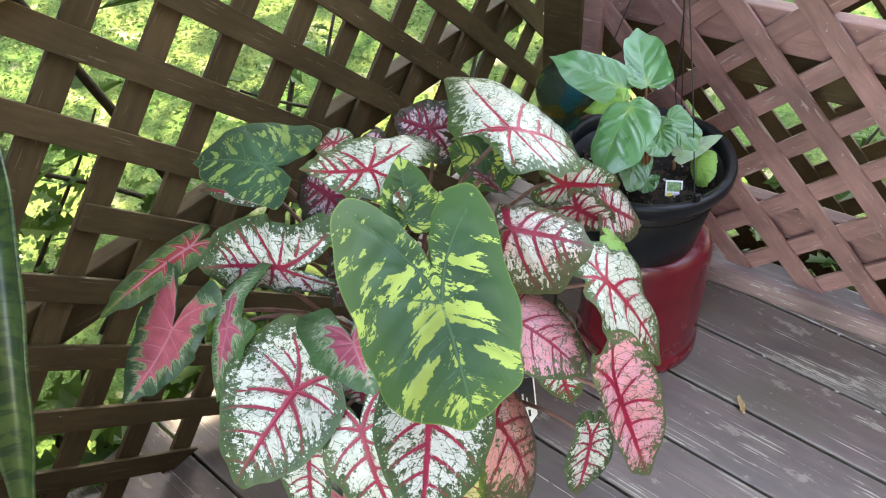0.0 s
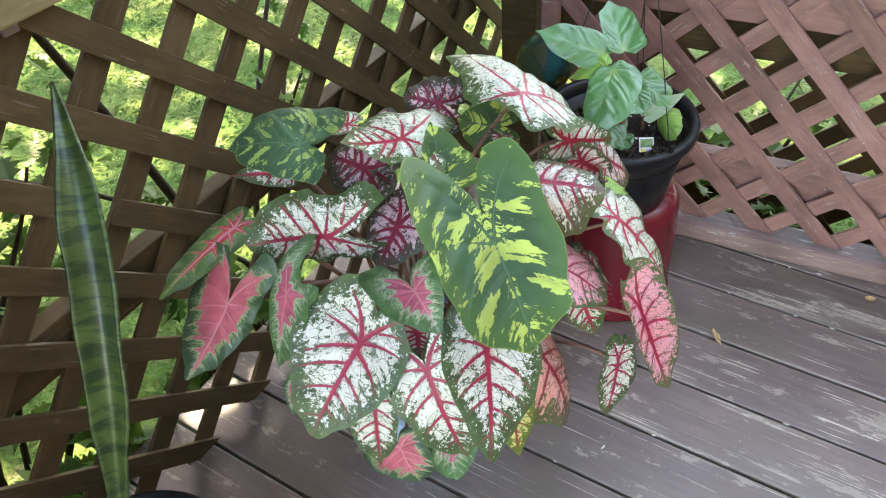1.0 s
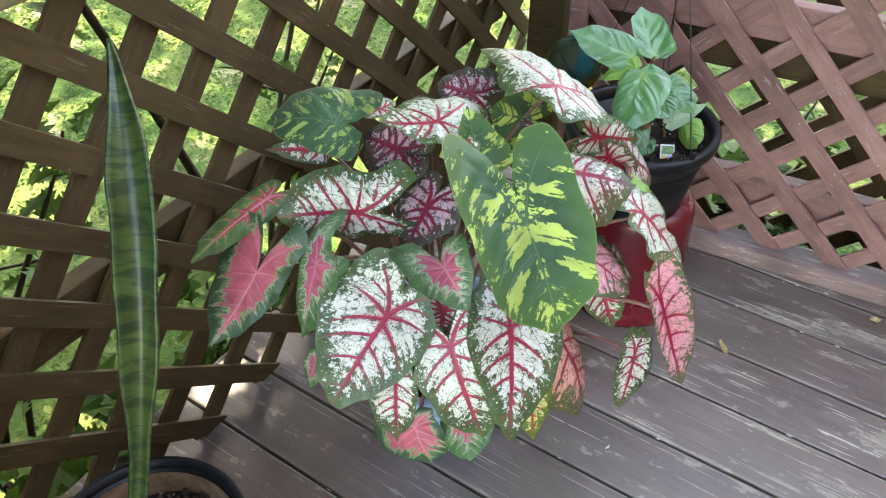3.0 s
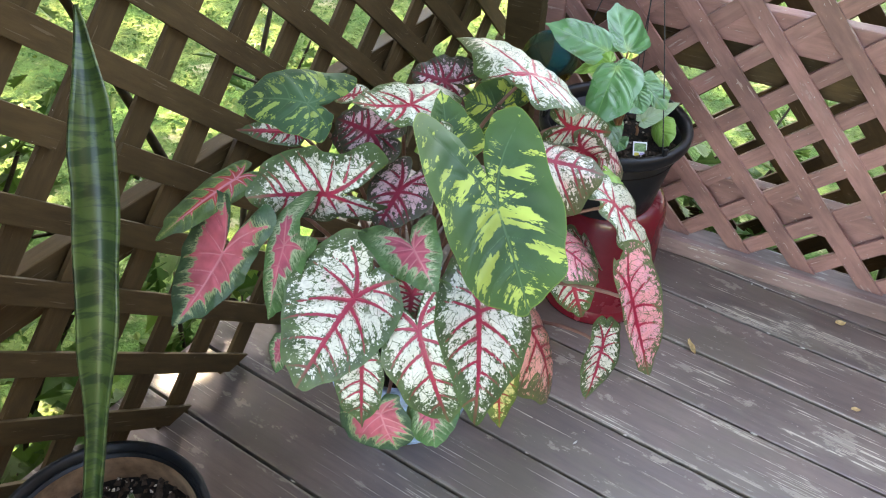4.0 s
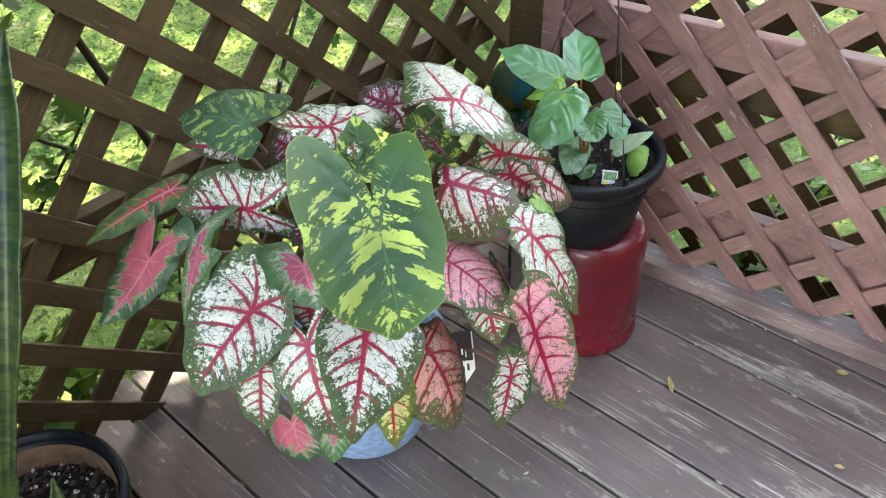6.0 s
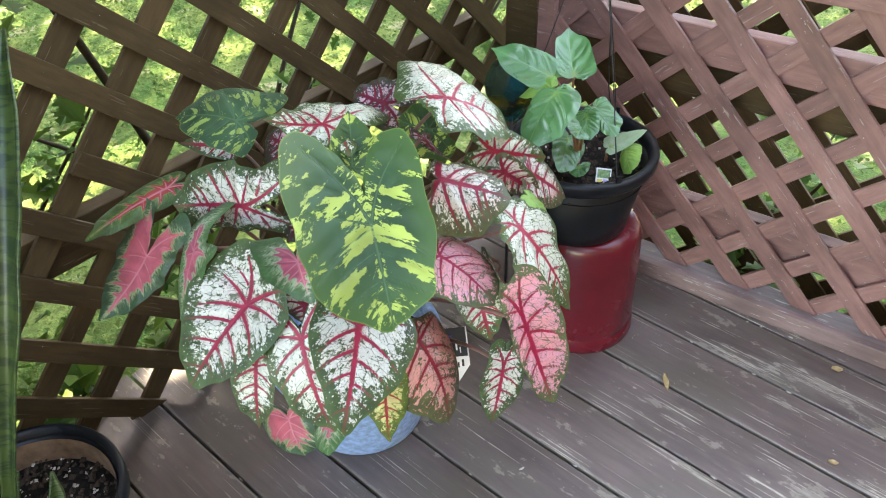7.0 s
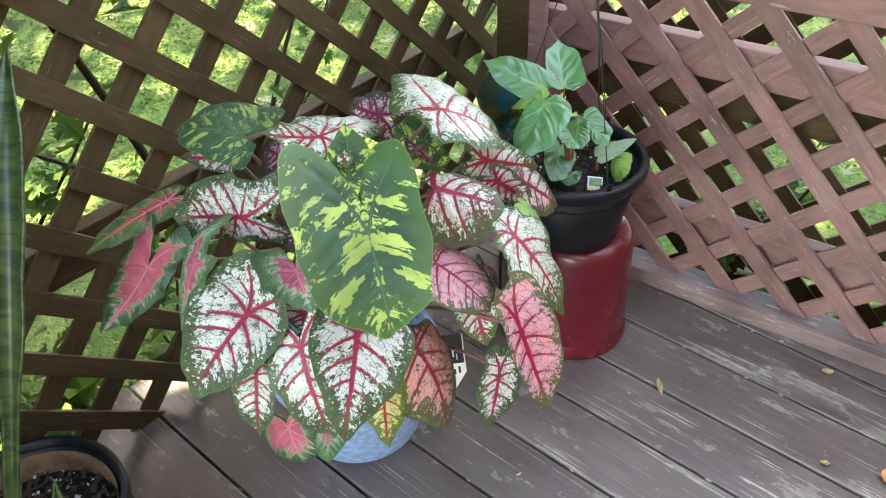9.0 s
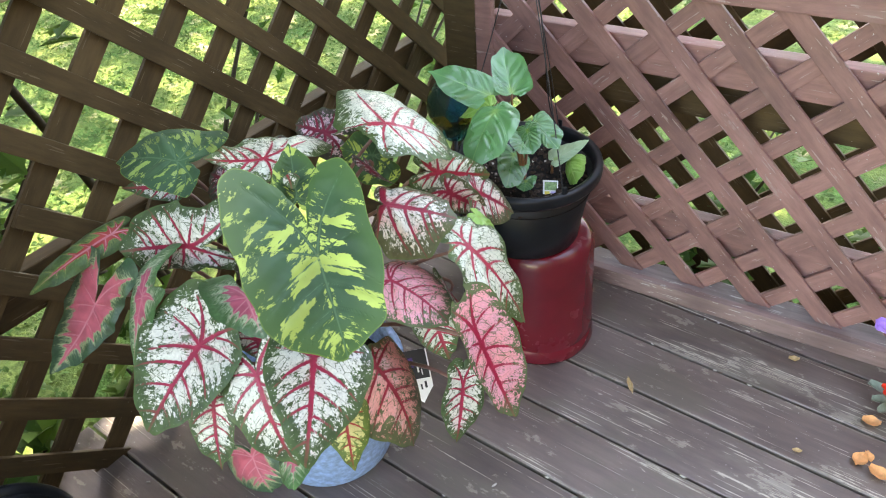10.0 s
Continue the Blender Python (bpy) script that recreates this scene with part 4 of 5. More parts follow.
def strap_leaf(parent, base, mid, tip, width, turn, seed):
    """An upright strap leaf, channelled, with a wavy edge and a drawn-out point."""
    rows, cols = 60, 10
    pts = bezier(base, Vector(base).lerp(Vector(mid), 0.66), Vector(mid).lerp(Vector(tip), 0.35), tip, rows)
    vs, uvs = [], []
    for i, p in enumerate(pts):
        f = i / (rows - 1)
        d = (pts[min(i + 1, rows - 1)] - pts[max(i - 1, 0)]).normalized()
        side = d.cross(Vector((math.sin(radians(turn + 25 * f)), -math.cos(radians(turn + 25 * f)), 0))).normalized()
        nrm = side.cross(d)
        w = width * float(np.interp(f, (0, 0.25, 0.32, 0.37, 0.44, 0.61, 0.68, 0.78, 0.90, 1.0), (0.36, 0.42, 0.60, 0.80, 0.90, 0.94, 0.98, 0.72, 0.28, 0.01)))
        for k in range(cols + 1):
            c = 2 * k / cols - 1
            edge = 1 + 0.05 * math.sin(f * 34 + seed + (0 if c > 0 else 2)) * abs(c)
            vs.append(p + side * (c * w * 0.5 * edge) + nrm * (0.34 * w * c * c))
            uvs.append((c * w * 0.5, f * 0.75))
    faces = [(i * (cols + 1) + k, i * (cols + 1) + k + 1, (i + 1) * (cols + 1) + k + 1, (i + 1) * (cols + 1) + k) for i in range(rows - 1) for k in range(cols)]
    me = raw_mesh("leaf", [v - parent.location for v in vs], faces, SNAKE_LEAF)
    lay = me.uv_layers.new(name="plane")
    for lp in me.loops:
        lay.data[lp.index].uv = uvs[lp.vertex_index]
    ob = part("leaf", me, SNAKE_LEAF, parent)
    md = ob.modifiers.new("thickness", "SOLIDIFY")
    md.thickness = 0.0035
    return ob


strap_leaf(snake_plant, (0.263, -1.363, 0.198), (0.312, -1.163, 0.752), (0.115, -1.029, 0.865), 0.047, 30, 0.3)

# small shoots and a second short blade in the same pot
strap_leaf(snake_plant, (0.29, -1.30, 0.19), (0.30, -1.29, 0.24), (0.275, -1.265, 0.30), 0.020, 60, 1.3)
strap_leaf(snake_plant, (0.235, -1.33, 0.19), (0.225, -1.335, 0.24), (0.235, -1.30, 0.30), 0.026, 10, 2.3)

# ---- perlite and bark crumbs on the soil ----
CRUMB = plain("pale soil crumb", (0.42, 0.38, 0.33), 0.9, 0.2, 0.4, 200)
BARK = plain("dark bark crumb", (0.05, 0.035, 0.025), 0.9, 0.2, 0.5, 200)


def crumbs(name, label, centre, radius, count, seed, size, material):
    """Loose crumbs on a round patch of soil."""
    r = np.random.default_rng(seed)
    vs, fs = [], []
    for k in range(count):
        a, d = r.uniform(0, 6.283), radius * math.sqrt(r.uniform(0, 1))
        c = np.array((centre[0] + d * math.cos(a), centre[1] + d * math.sin(a), centre[2] + r.uniform(0, 0.003)))
        q = size * r.uniform(0.4, 1.3)
        b = len(vs)
        for v in ((1, 0, 0), (-1, 0.2, 0), (0, 1, 0.1), (0.1, -1, 0), (0, 0, 0.8), (0, 0.1, -0.8)):
            vs.append(c + q * (np.array(v) + r.uniform(-0.3, 0.3, 3)))
        fs += [(b + i, b + j, b + k2) for i, j, k2 in ((0, 2, 4), (2, 1, 4), (1, 3, 4), (3, 0, 4), (2, 0, 5), (1, 2, 5), (3, 1, 5), (0, 3, 5))]
    return tagged(new(name, raw_mesh(name, vs, fs, material, False)), label, "soil", kind="stuff")


crumbs("soil_crumbs", "pale perlite crumbs on potting soil", (0.262, -1.326, 0.204), 0.125, 130, 4, 0.0035, CRUMB)
crumbs("soil_crumbs", "dark bark crumbs on potting soil", (0.262, -1.326, 0.203), 0.128, 520, 5, 0.0055, BARK)
crumbs("soil_crumbs", "pale perlite crumbs on potting soil", (0.5285, -0.2541, 0.421), 0.125, 60, 6, 0.003, CRUMB)
crumbs("soil_crumbs", "dark bark crumbs on potting soil", (0.5285, -0.2541, 0.420), 0.126, 380, 7, 0.006, BARK)

# ---- plant labels ----
WHITE_CARD = plain("white plastic label", (0.78, 0.78, 0.76), 0.4, 0.4, 0.05)
BLACK_CARD = plain("black print", (0.02, 0.02, 0.022), 0.5)
PICTURE = plain("printed picture of leaves", (0.18, 0.30, 0.12), 0.5, 0.4, 0.7, 220)
LILAC = plain("lilac print", (0.50, 0.42, 0.66), 0.5, 0.4, 0.2, 200)
YELLOW_INK = plain("yellow print", (0.72, 0.60, 0.10), 0.5)
tag = thing("plant_tag", "small white plastic plant tag with a printed picture", "plant tag", (0.592, -0.268, 0.415))
TAG = pose(0, 0, 0.012, -38, 10, 42)
for nm, size, at, mat in (("card", (0.030, 0.0012, 0.034), (0, 0, 0), WHITE_CARD), ("picture", (0.025, 0.0012, 0.016), (0, -0.0010, 0.006), PICTURE), ("lilac_band", (0.012, 0.0012, 0.009), (0.006, -0.0010, -0.009), LILAC), ("yellow_band", (0.010, 0.0012, 0.009), (-0.007, -0.0010, -0.009), YELLOW_INK)):
    ob = part(nm, box_mesh(nm, size, mat, 0.0003), mat, tag if nm == "card" else card)
    ob.matrix_local = TAG if nm == "card" else pose(*at)
    card = ob if nm == "card" else card
pot_tag = thing("plant_tag", "black and white plastic plant tag on a stake by the caladium", "plant tag", (0.575, -0.692, 0.26))
TALL = pose(0, 0, 0, -6, -4, 43)
card = part("card", raw_mesh("card", [(x, y, z) for y in (0.0006, -0.0006) for x, z in ((-0.024, 0.075), (-0.024, -0.012), (0.002, -0.050), (0.024, -0.012), (0.024, 0.075))], [(0, 1, 2, 3, 4), (9, 8, 7, 6, 5)] + [(i, i + 5, (i + 1) % 5 + 5, (i + 1) % 5) for i in range(5)], WHITE_CARD, False), WHITE_CARD, pot_tag)
card.matrix_local = TALL
for nm, size, at, mat in (("black_panel", (0.0455, 0.0012, 0.066), (-0.001, -0.0012, 0.043), BLACK_CARD), ("violet_panel", (0.020, 0.0012, 0.022), (-0.012, -0.0022, 0.050), plain("violet print", (0.06, 0.03, 0.16), 0.5)), ("print_bar", (0.004, 0.0012, 0.015), (0.012, -0.0012, -0.006), BLACK_CARD), ("print_bar", (0.003, 0.0012, 0.012), (0.004, -0.0012, -0.010), BLACK_CARD), ("white_bar", (0.003, 0.0012, 0.016), (0.004, -0.0022, 0.034), WHITE_CARD), ("white_bar", (0.002, 0.0012, 0.013), (0.010, -0.0022, 0.026), WHITE_CARD)):
    part(nm, box_mesh(nm, size, mat, 0.0003), mat, card).matrix_local = pose(*at)
part("stake", tube("stake", bezier((0.0, 0.0, -0.045), (-0.02, -0.005, -0.07), (-0.07, -0.02, -0.075), (-0.13, -0.035, -0.09)), [0.0016] * 14, WHITE_CARD, 6), WHITE_CARD, pot_tag)

# ---- glass garden globe ----
def globe_material():
    m = Mat("painted glass", 0.05, 0.0, 0.8)
    p = m.coord()
    patch = m.node("ShaderNodeTexVoronoi", Vector=p, Scale=24.0).outputs["Color"]
    sep = m.node("ShaderNodeSeparateColor", Color=patch)
    col = m.mix(m.step(sep.outputs[0], 0.45, 0.52), (0.01, 0.22, 0.26), (0.36, 0.25, 0.03))
    col = m.mix(m.step(sep.outputs[1], 0.55, 0.60), col, (0.10, 0.17, 0.10))
    lead = m.step(m.voronoi(p, 24.0, "DISTANCE_TO_EDGE"), 0.012, 0.03, 1.0, 0.0)
    m.put(m.b.inputs["Transmission Weight"], m.math("SUBTRACT", 0.8, m.math("MULTIPLY", lead, 0.8)))
    m.b.inputs["IOR"].default_value = 1.12
    return m.done(m.mix(lead, col, (0.01, 0.01, 0.01)))


GLOBE = globe_material()
globe = thing("garden_globe", "mosaic glass globe in teal and amber on a stake", "garden ornament", (0.392, -0.30, 0.0))
bm = bmesh.new()
bmesh.ops.create_uvsphere(bm, u_segments=36, v_segments=24, radius=0.053, matrix=Matrix.Translation((0, 0, 0.575)))
for fc in bm.faces:
    fc.smooth = True
part("ball", bm, GLOBE, globe)
part("collar", lathe("collar", [(0.008, 0.50), (0.022, 0.505), (0.026, 0.515), (0.020, 0.529), (0.012, 0.53)], GLOBE), GLOBE, globe)
part("stake", tube("stake", [(0, 0, 0.0), (0, 0, 0.25), (0, 0, 0.515)], [0.004] * 3, WIRE, 8), WIRE, globe)

# ---- litter on the deck ----
DRY = plain("dry leaf", (0.52, 0.38, 0.19), 0.8, 0.2, 0.4, 90)
ORANGE = plain("dried orange petal", (0.72, 0.36, 0.15), 0.7, 0.2, 0.3, 60)
CHIP = plain("paint chip", (0.50, 0.48, 0.43), 0.8, 0.2, 0.2, 90)


def litter_leaf(name, label, material, at, yaw, size, slim, curl, category="dead leaf"):
    """A dry curled leaf that lies on the boards."""
    rows, cols = 9, 4
    vs = []
    for i in range(rows + 1):
        f = i / rows
        w = size * slim * math.sin(math.pi * (0.06 + 0.9 * f)) ** 0.8
        for k in range(cols + 1):
            c = 2 * k / cols - 1
            vs.append((size * (f - 0.5), w * c, 0.002 + curl * size * (c * c * 0.5 + (f - 0.5) ** 2) + 0.05 * size * math.sin(9 * f + 3 * c)))
    zmin = min(v[2] for v in vs)
    vs = [(x, y, z - zmin + 0.0006) for x, y, z in vs]
    fs = [(i * (cols + 1) + k, i * (cols + 1) + k + 1, (i + 1) * (cols + 1) + k + 1, (i + 1) * (cols + 1) + k) for i in range(rows) for k in range(cols)]
    ob = tagged(new(name, raw_mesh(name, vs, fs, material)), label, category)
    ob.matrix_world = pose(at[0], at[1], 0.001, 0, 0, yaw)
    return ob


litter_leaf("dead_leaf", "small curled tan dead leaf lying on the deck", DRY, (0.812, -0.290), -52, 0.042, 0.14, 0.3)
litter_leaf("dead_leaf", "crumpled brown dead leaf by the base board", DRY, (1.075, -0.028), 20, 0.022, 0.3, 0.6)
litter_leaf("dead_leaf", "tiny pinkish dead leaf on the deck", DRY, (1.148, -0.263), 20, 0.018, 0.3, 0.4)
for x, y, w, s in ((1.248, -0.118, 10, 0.05), (1.250, -0.222, 75, 0.05), (1.285, -0.236, -20, 0.055), (1.262, -0.205, 120, 0.035)):
    litter_leaf("fallen_petal", "curled orange petal fallen on the deck", ORANGE, (x, y), w, 0.68 * s, 0.40, 0.45, "petal")
litter_leaf("leaf_scrap", "bleached white scrap of a dead leaf under the lattice", CHIP, (0.625, 0.062), -20, 0.055, 0.36, 0.8)
litter_leaf("leaf_scrap", "bleached white scrap of a dead leaf under the lattice", CHIP, (0.600, 0.066), 60, 0.035, 0.3, 0.6)
rnd = random.Random(9)
for x, y, w in ((0.80, -0.145, -25), (0.87, -0.006, 10), (0.90, -0.002, 5), (0.70, 0.0, 30), (0.965, 0.008, 0), (0.945, -0.146, 8), (1.02, -0.147, 0), (0.775, -0.581, 20), (0.632, -0.724, 0), (0.30, -1.016, 0), (0.12, -1.03, 40), (0.99, -0.436, 0), (0.70, -0.65, 70)):
    s = rnd.uniform(0.4, 1.1)
    ring = [(0.007 * s * rnd.uniform(0.6, 1.3) * math.cos(k * 0.9), 0.0022 * rnd.uniform(0.4, 1.3) * math.sin(k * 0.9)) for k in range(7)]
    chip = raw_mesh("paint_chip", [(u, v, -0.0008) for u, v in ring] + [(0.8 * u, 0.8 * v, 0.0008 + 0.06 * abs(u)) for u, v in ring], [(k, (k + 1) % 7, 7 + (k + 1) % 7, 7 + k) for k in range(7)] + [tuple(range(7, 14)), tuple(range(6, -1, -1))], CHIP, False)
    ob = tagged(new("paint_chip", chip), "pale chip of wood or paint on the boards", "debris", "paint chips")
    ob.matrix_world = pose(x, y, 0.0014, 0, 0, w)

# ---- flowering plant at the wall ----
VIOLET = plain("violet petal", (0.36, 0.20, 0.66), 0.5, 0.3, 0.25, 80)
PALE_PETAL = plain("pale lilac petal", (0.82, 0.76, 0.84), 0.5, 0.3, 0.12, 80)
SCARLET = plain("scarlet petal", (0.75, 0.04, 0.015), 0.45, 0.3, 0.2, 80)
SAGE = plain("grey green leaf", (0.22, 0.27, 0.20), 0.6, 0.3, 0.3, 90)
flowers = thing("flower_plant", "small flowering plant with violet and scarlet blooms", "flowers", (1.339, -0.036, 0.0))


def petal(parent, material, at, yaw, tilt, length, width, name="petal"):
    vs, fs = [], []
    for i in range(7):
        f = i / 6
        for k in range(5):
            c = k / 2 - 1
            vs.append((length * f, width * c * math.sin(math.pi * min(0.12 + 0.72 * f, 0.93)), 0.12 * length * (c * c + 0.6 * math.sin(3 * f))))
    fs = [(i * 5 + k, i * 5 + k + 1, i * 5 + k + 6, i * 5 + k + 5) for i in range(6) for k in range(4)]
    ob = part(name, raw_mesh(name, vs, fs, material), material, parent)
    ob.matrix_local = pose(*at, 0, -tilt, yaw)
    return ob


part("stem", tube("stem", bezier((0, 0, 0), (0, 0, 0.05), (-0.10, 0.02, 0.09), (-0.125, 0.02, 0.155)), [0.0022] * 14, BROWN_STEM, 6), BROWN_STEM, flowers)
part("stem", tube("stem", bezier((0, 0, 0), (0, 0, 0.02), (-0.05, -0.03, 0.03), (-0.075, -0.035, 0.045)), [0.0022] * 14, BROWN_STEM, 6), BROWN_STEM, flowers)
GOLD = plain("golden stamens", (0.62, 0.42, 0.06), 0.6, 0.3, 0.3, 200)
for label, at, count, turn, tilt, length, width, colours in (("violet and white bloom", (-0.125, 0.02, 0.155), 5, 80, 25, 0.030, 0.017, (VIOLET, VIOLET, VIOLET, PALE_PETAL, PALE_PETAL)), ("scarlet bloom", (-0.070, -0.035, 0.045), 8, 0, 35, 0.036, 0.012, (SCARLET,) * 8)):
    bloom = part("bloom", lathe("bloom", [(0.0, 0.004), (0.003, 0.003), (0.004, 0.0), (0.002, -0.002)], GOLD, 12), GOLD, flowers, label)
    bloom.location = at
    for k in range(count):
        petal(bloom, colours[k], (0, 0, 0), k * 360 / count + turn, tilt, length, width)
for a, l in ((165, 0.075), (200, 0.06), (230, 0.06), (140, 0.05)):
    petal(flowers, SAGE, (-0.05, -0.03, 0.02), a, 12, l, 0.014, "leaf")

# ---- garden beyond the lattice ----
GROUND = -0.5
ground = tagged(new("ground", raw_mesh("ground", [(-60, -60, GROUND), (60, -60, GROUND), (60, 60, GROUND), (-60, 60, GROUND)], [(0, 1, 2, 3)], LAWN)), "sunlit lawn round the deck", "lawn", kind="structure")


# Dark strip added on the ground so the low lattice holes look dark.
bed = tagged(new("dark_ground", raw_mesh("dark_ground", [(-0.3, 0.0, GROUND + 0.012), (2.8, 0.2, GROUND + 0.012), (2.8, 0.95, GROUND + 0.012), (1.9, 0.80, GROUND + 0.02), (1.0, 0.72, GROUND + 0.02), (-0.3, 0.62, GROUND + 0.012)], [(0, 1, 2, 3, 4, 5)], SOIL)), "dark strip added on the ground along the lattice", "garden bed", kind="structure")


LOBED = ((0.0, 0.0, 0.0), (0.10, 0.05, 0.01), (0.17, 0.26, 0.07), (0.30, 0.13, 0.03), (0.42, 0.40, 0.10), (0.56, 0.17, 0.03), (0.70, 0.31, 0.04), (0.82, 0.10, -0.02), (1.0, 0.0, -0.10))
SIMPLE = ((0.0, 0.0, 0.0), (0.35, 0.36, 0.10), (0.72, 0.28, 0.06), (1.0, 0.0, -0.08))


def scatter(name, material, places, size, spread, tilt, rng, half=SIMPLE):
    """Many small leaves, folded along the midrib, at places, as one mesh."""
    n = len(places)
    yaw, ti = rng.uniform(0, 6.283, n), rng.uniform(-tilt, tilt, n)
    s = size * rng.uniform(1 - spread, 1 + spread, n)
    d = np.stack([np.cos(yaw) * np.cos(ti), np.sin(yaw) * np.cos(ti), np.sin(ti)], 1)
    w = np.stack([-np.sin(yaw), np.cos(yaw), rng.uniform(-0.5, 0.5, n)], 1)
    up = np.cross(d, w)
    a = places
    shape = half + tuple((x, -y, z) for x, y, z in half[-2:0:-1])
    k1, k2 = len(half), len(shape)
    vs = np.stack([a + s[:, None] * (d * x + w * y + up * z) for x, y, z in shape], 1).reshape(-1, 3)
    fs = []
    for k in range(n):
        b = k2 * k
        fs += [tuple(b + i for i in range(k1)), (b, *(b + i for i in range(k1 - 1, k2)))]
    return raw_mesh(name, vs, fs, material, False)


rng = np.random.default_rng(5)
n = 110000
far = rng.uniform(0, 1, n) ** 0.8
gx = -0.15 - 7.0 * far
gy = rng.uniform(-3.0, 7.0, n)
right_side = np.stack([rng.uniform(-0.2, 5, 22000), 0.35 + 6 * rng.uniform(0, 1, 22000) ** 0.9], 1)
spots = np.concatenate([np.stack([gx, gy], 1), right_side])
tall = rng.uniform(0.0, 0.03, len(spots))
grass = tagged(new("grass", scatter("grass", GRASS, np.column_stack([spots, GROUND + tall]), 0.023, 0.5, 0.9, rng)), "patchy lawn of grass and clover in dappled sun", "grass", kind="stuff")


def shrub(name, label, base, stems, seed, leaf, per, reach, category="shrub"):
    """Crooked stems with leaves along them."""
    sh = thing(name, label, category, base)
    r = np.random.default_rng(seed)
    spots = []
    for k in range(stems):
        a = r.uniform(0, 6.283)
        top = Vector((math.cos(a) * reach * r.uniform(0.2, 0.5), math.sin(a) * reach, r.uniform(0.55, 1.0) * reach * 2.0))
        bend = Vector((r.uniform(-0.15, 0.15), r.uniform(-0.15, 0.15), top.z * 0.6))
        pts = bezier((r.uniform(-0.05, 0.05), r.uniform(-0.05, 0.05), 0), bend, top * 0.7 + Vector((0, 0, 0.1)), top)
        part("stem", tube("stem", pts, [0.011 * (1 - 0.75 * i / 13) for i in range(14)], TWIG, 6), TWIG, sh)
        for i in range(4, 14):
            for _ in range(per):
                spots.append(pts[i] + Vector(r.normal(0, 0.035, 3)))
    part("foliage", scatter("foliage", FOLIAGE, np.array(spots), leaf, 0.35, 0.8, r, LOBED), FOLIAGE, sh)
    return sh


shrub("shrub", "leafy green shrub close behind the lattice", (-0.35, -1.28, GROUND), 7, 3, 0.06, 4, 0.60)
shrub("shrub", "leafy green shrub close behind the lattice", (-0.45, -0.45, GROUND), 5, 8, 0.055, 2, 0.70)
shrub("shrub", "low broad-leaved weeds at the foot of the lattice", (-0.22, -1.30, GROUND), 7, 11, 0.11, 2, 0.30)
shrub("shrub", "low broad-leaved weeds at the foot of the lattice", (-0.20, -0.85, GROUND), 6, 12, 0.09, 2, 0.28)
shrub("shrub", "spindly shrub behind the lattice corner", (-0.30, 0.15, GROUND), 3, 15, 0.07, 1, 0.62)
shrub("shrub", "low green weeds behind the double lattice", (0.75, 0.55, GROUND), 7, 21, 0.08, 2, 0.34)
shrub("shrub", "low green weeds behind the double lattice", (1.25, 0.65, GROUND), 6, 22, 0.08, 2, 0.36)

sapling = thing("sapling", "dark leaning sapling stem behind the lattice", "sapling", (-0.3, -0.60, GROUND))
part("stem", tube("stem", bezier((0, 0, 0), (0, 0.0, 0.5), (0, -0.13, 0.95), (-0.02, -0.30, 1.55)), [0.015 - 0.0006 * i for i in range(14)], TWIG, 10), TWIG, sapling)
sap_rng = np.random.default_rng(31)
part("foliage", scatter("foliage", FOLIAGE, np.column_stack([sap_rng.normal(0, 0.05, 26), sap_rng.uniform(-0.4, 0.15, 26), sap_rng.uniform(0.9, 1.6, 26)]), 0.07, 0.3, 0.8, sap_rng, LOBED), FOLIAGE, sapling)


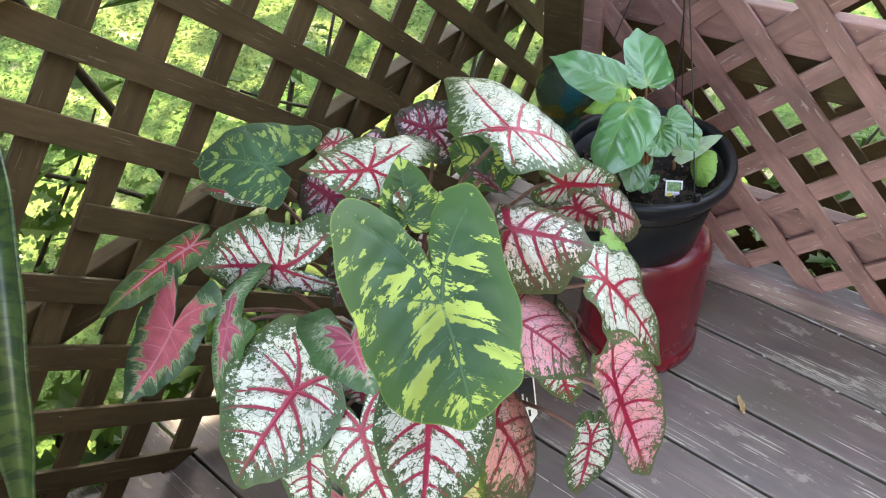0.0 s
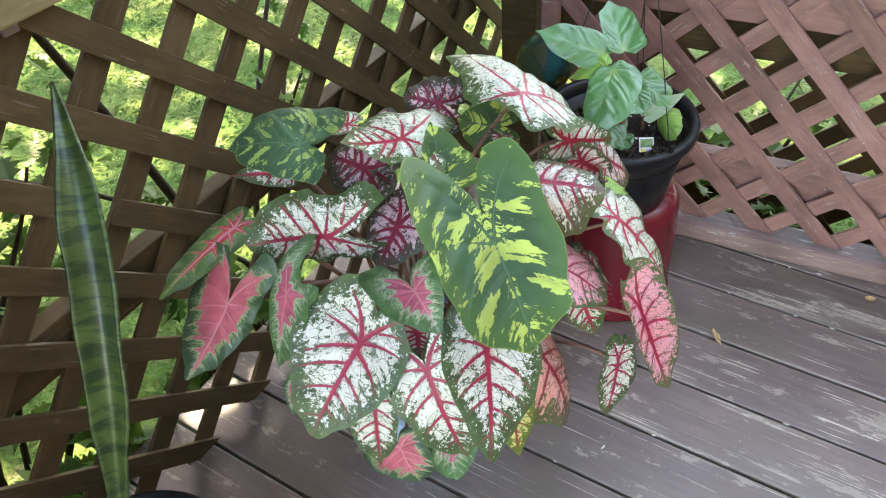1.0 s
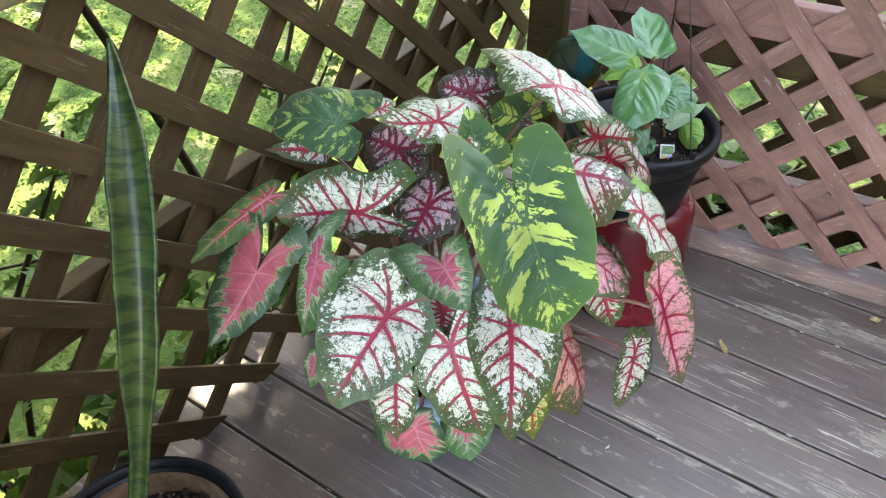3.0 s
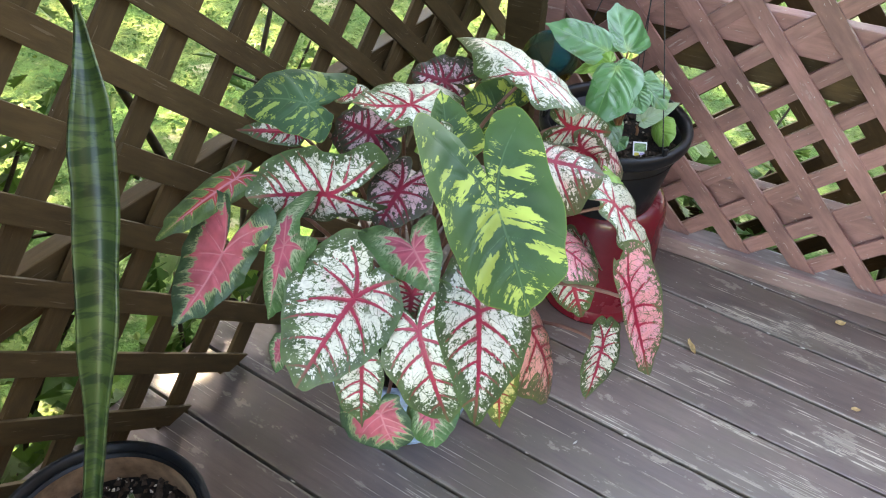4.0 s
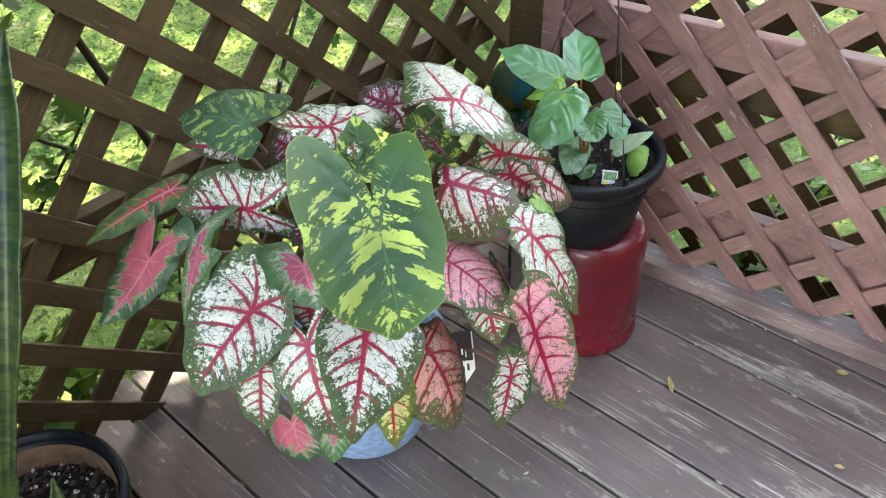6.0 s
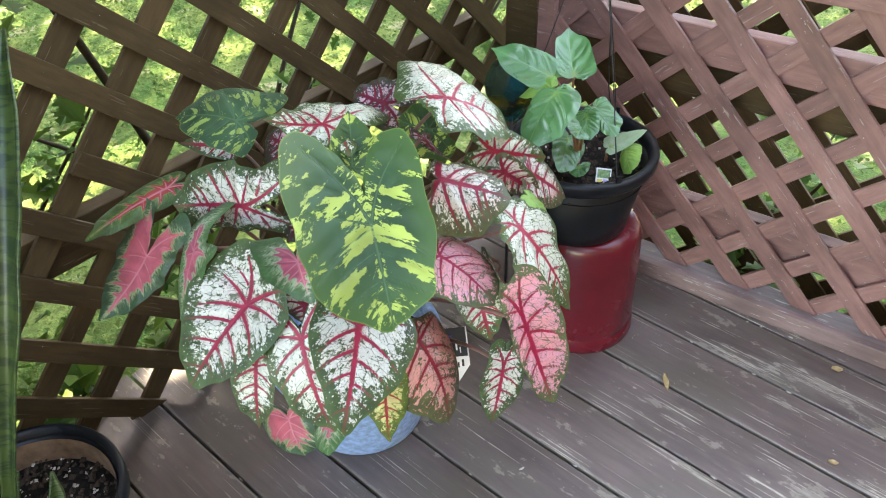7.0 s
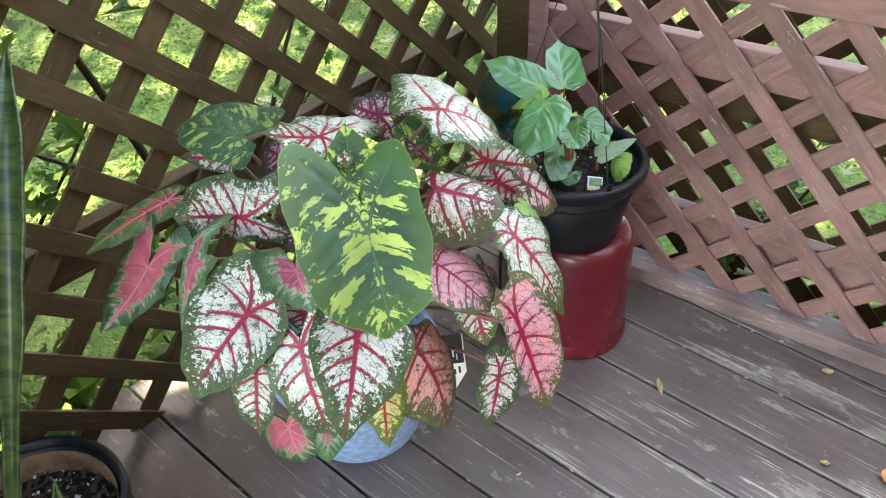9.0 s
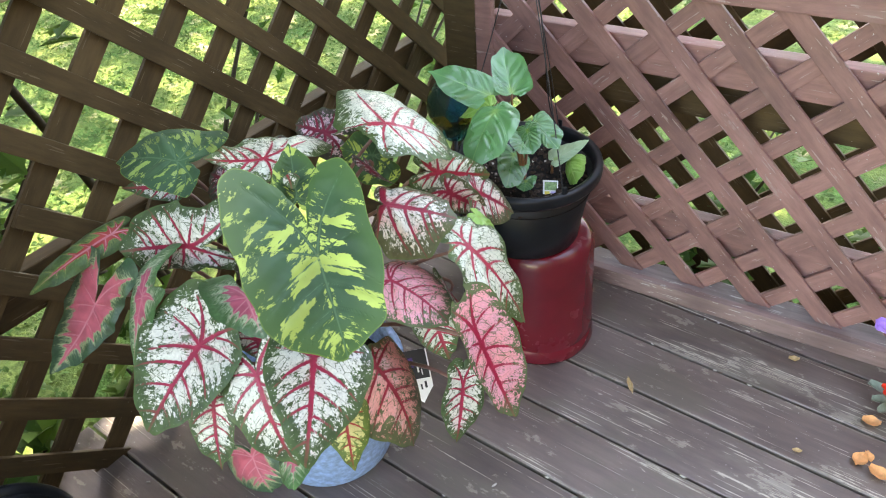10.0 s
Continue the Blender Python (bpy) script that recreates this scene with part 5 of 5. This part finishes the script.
def shade_tree():
    """The tall tree that stands over the deck: trunk, limbs and a crown with gaps."""
    tree = thing("shade_tree", "tall garden tree that shades the deck", "tree", (-3.6, 2.6, GROUND))
    r = np.random.default_rng(77)
    part("trunk", tube("trunk", bezier((0, 0, 0), (0.1, 0, 1.5), (0.4, -0.2, 3), (1.2, -0.8, 5.2)), [0.2 - 0.009 * i for i in range(14)], TWIG, 12), TWIG, tree)
    for k in range(6):
        a = k * 1.05
        part("limb", tube("limb", bezier((0.4, -0.2, 3.0), (0.8, -0.4, 4.2), (1.2 + 1.2 * math.cos(a), -0.8 + 1.2 * math.sin(a), 5.0), (1.4 + 2.6 * math.cos(a), -0.9 + 2.6 * math.sin(a), 5.6)), [0.07 - 0.0045 * i for i in range(14)], TWIG, 8), TWIG, tree)
    over_deck = np.stack([r.uniform(0.03, 3.4, 5600), r.uniform(-3.2, 1.2, 5600)], 1)
    over_deck = over_deck[(over_deck[:, 0] > 0.075) | (np.abs(over_deck[:, 1] + 0.92) > 0.09)]
    over_deck = np.concatenate([over_deck, np.stack([r.uniform(0.05, 0.8, 760), r.uniform(-1.5, -0.75, 760)], 1)])
    behind = np.stack([r.uniform(-0.4, 4.5, 3600), r.uniform(0.35, 5.0, 3600)], 1)
    over_edge = np.stack([r.uniform(-0.3, 0.10, 420), r.uniform(-3.2, 0.6, 420)], 1)
    over_edge = over_edge[(over_edge[:, 1] > -0.84) | (over_edge[:, 1] < -1.08)]
    near = np.stack([r.uniform(-1.7, -0.2, 1700), r.uniform(-2.6, 0.2, 1700)], 1)
    glade = np.sin(near[:, 0] * 5.2 + 0.6) + np.sin(near[:, 1] * 4.3 + 1.0)
    near = near[glade < 0.10]
    over_lawn = np.stack([r.uniform(-8.0, -0.3, 7000), r.uniform(-4.0, 7.0, 7000)], 1)
    clump = np.sin(over_lawn[:, 0] * 2.1 + 1) + np.sin(over_lawn[:, 1] * 1.7) + np.sin((over_lawn[:, 0] + over_lawn[:, 1]) * 3.1)
    over_lawn = over_lawn[clump > -0.6]
    foot = np.concatenate([over_deck, behind, over_edge, near, over_lawn])
    foot = foot[np.hypot(foot[:, 0] + 0.045, foot[:, 1] + 0.955) > 0.20]
    h = r.uniform(4.0, 6.5, len(foot)) / sun_dir.z
    crown = np.column_stack([foot, np.zeros(len(foot))]) + h[:, None] * np.array(sun_dir)
    part("crown", scatter("crown", CROWN, crown - np.array(tree.location), 0.19, 0.4, 0.7, r), CROWN, tree)


shade_tree()

# Leaf screen out of view, added to block low sky light from the left.
screen_rng = np.random.default_rng(41)
n = 9000
wood = np.column_stack([screen_rng.normal(-14.0, 0.7, n), screen_rng.uniform(-14, 18, n), GROUND + 9.0 * screen_rng.uniform(0, 1, n)])
wood[:, 2] *= 1 - 0.16 * np.sin(wood[:, 1] * 1.3) ** 2
sky_screen = tagged(new("sky_screen", scatter("sky_screen", CROWN, wood, 0.75, 0.4, 0.9, screen_rng)), "unseen screen of dark leaves added to block the low sky", "woods", kind="stuff")

# Unseen walls, added to keep sky light off the left of the deck.
shade_wall = tagged(new("shade_wall", box_mesh("shade_wall", (0.12, 8.0, 3.2), plain("shade wall paint", (0.13, 0.11, 0.09), 0.6))), "plain unseen wall added beside the deck to block light", "wall", kind="structure")
shade_wall.location = (2.94, -1.5, 1.05)
side_wall = tagged(new("shade_wall", box_mesh("shade_wall", (1.6, 0.12, 2.9), shade_wall.data.materials[0])), "plain unseen wall added to shade the left of the deck", "wall", kind="structure")
side_wall.location = (-0.45, -1.64, 0.9)
# Unseen overhead panels, added to darken the near boards and the corner.
eave = tagged(new("shade_panel", box_mesh("shade_panel", (4.1, 0.92, 0.10), shade_wall.data.materials[0])), "plain unseen panel added overhead to shade the deck", "eave", kind="structure")
eave.location = (0.83, -1.27, 2.30)
corner_panel = tagged(new("shade_panel", box_mesh("shade_panel", (1.75, 0.36, 0.10), shade_wall.data.materials[0])), "plain unseen panel added overhead to shade the deck corner", "eave", kind="structure")
corner_panel.location = (-0.325, -0.63, 2.30)

deck()
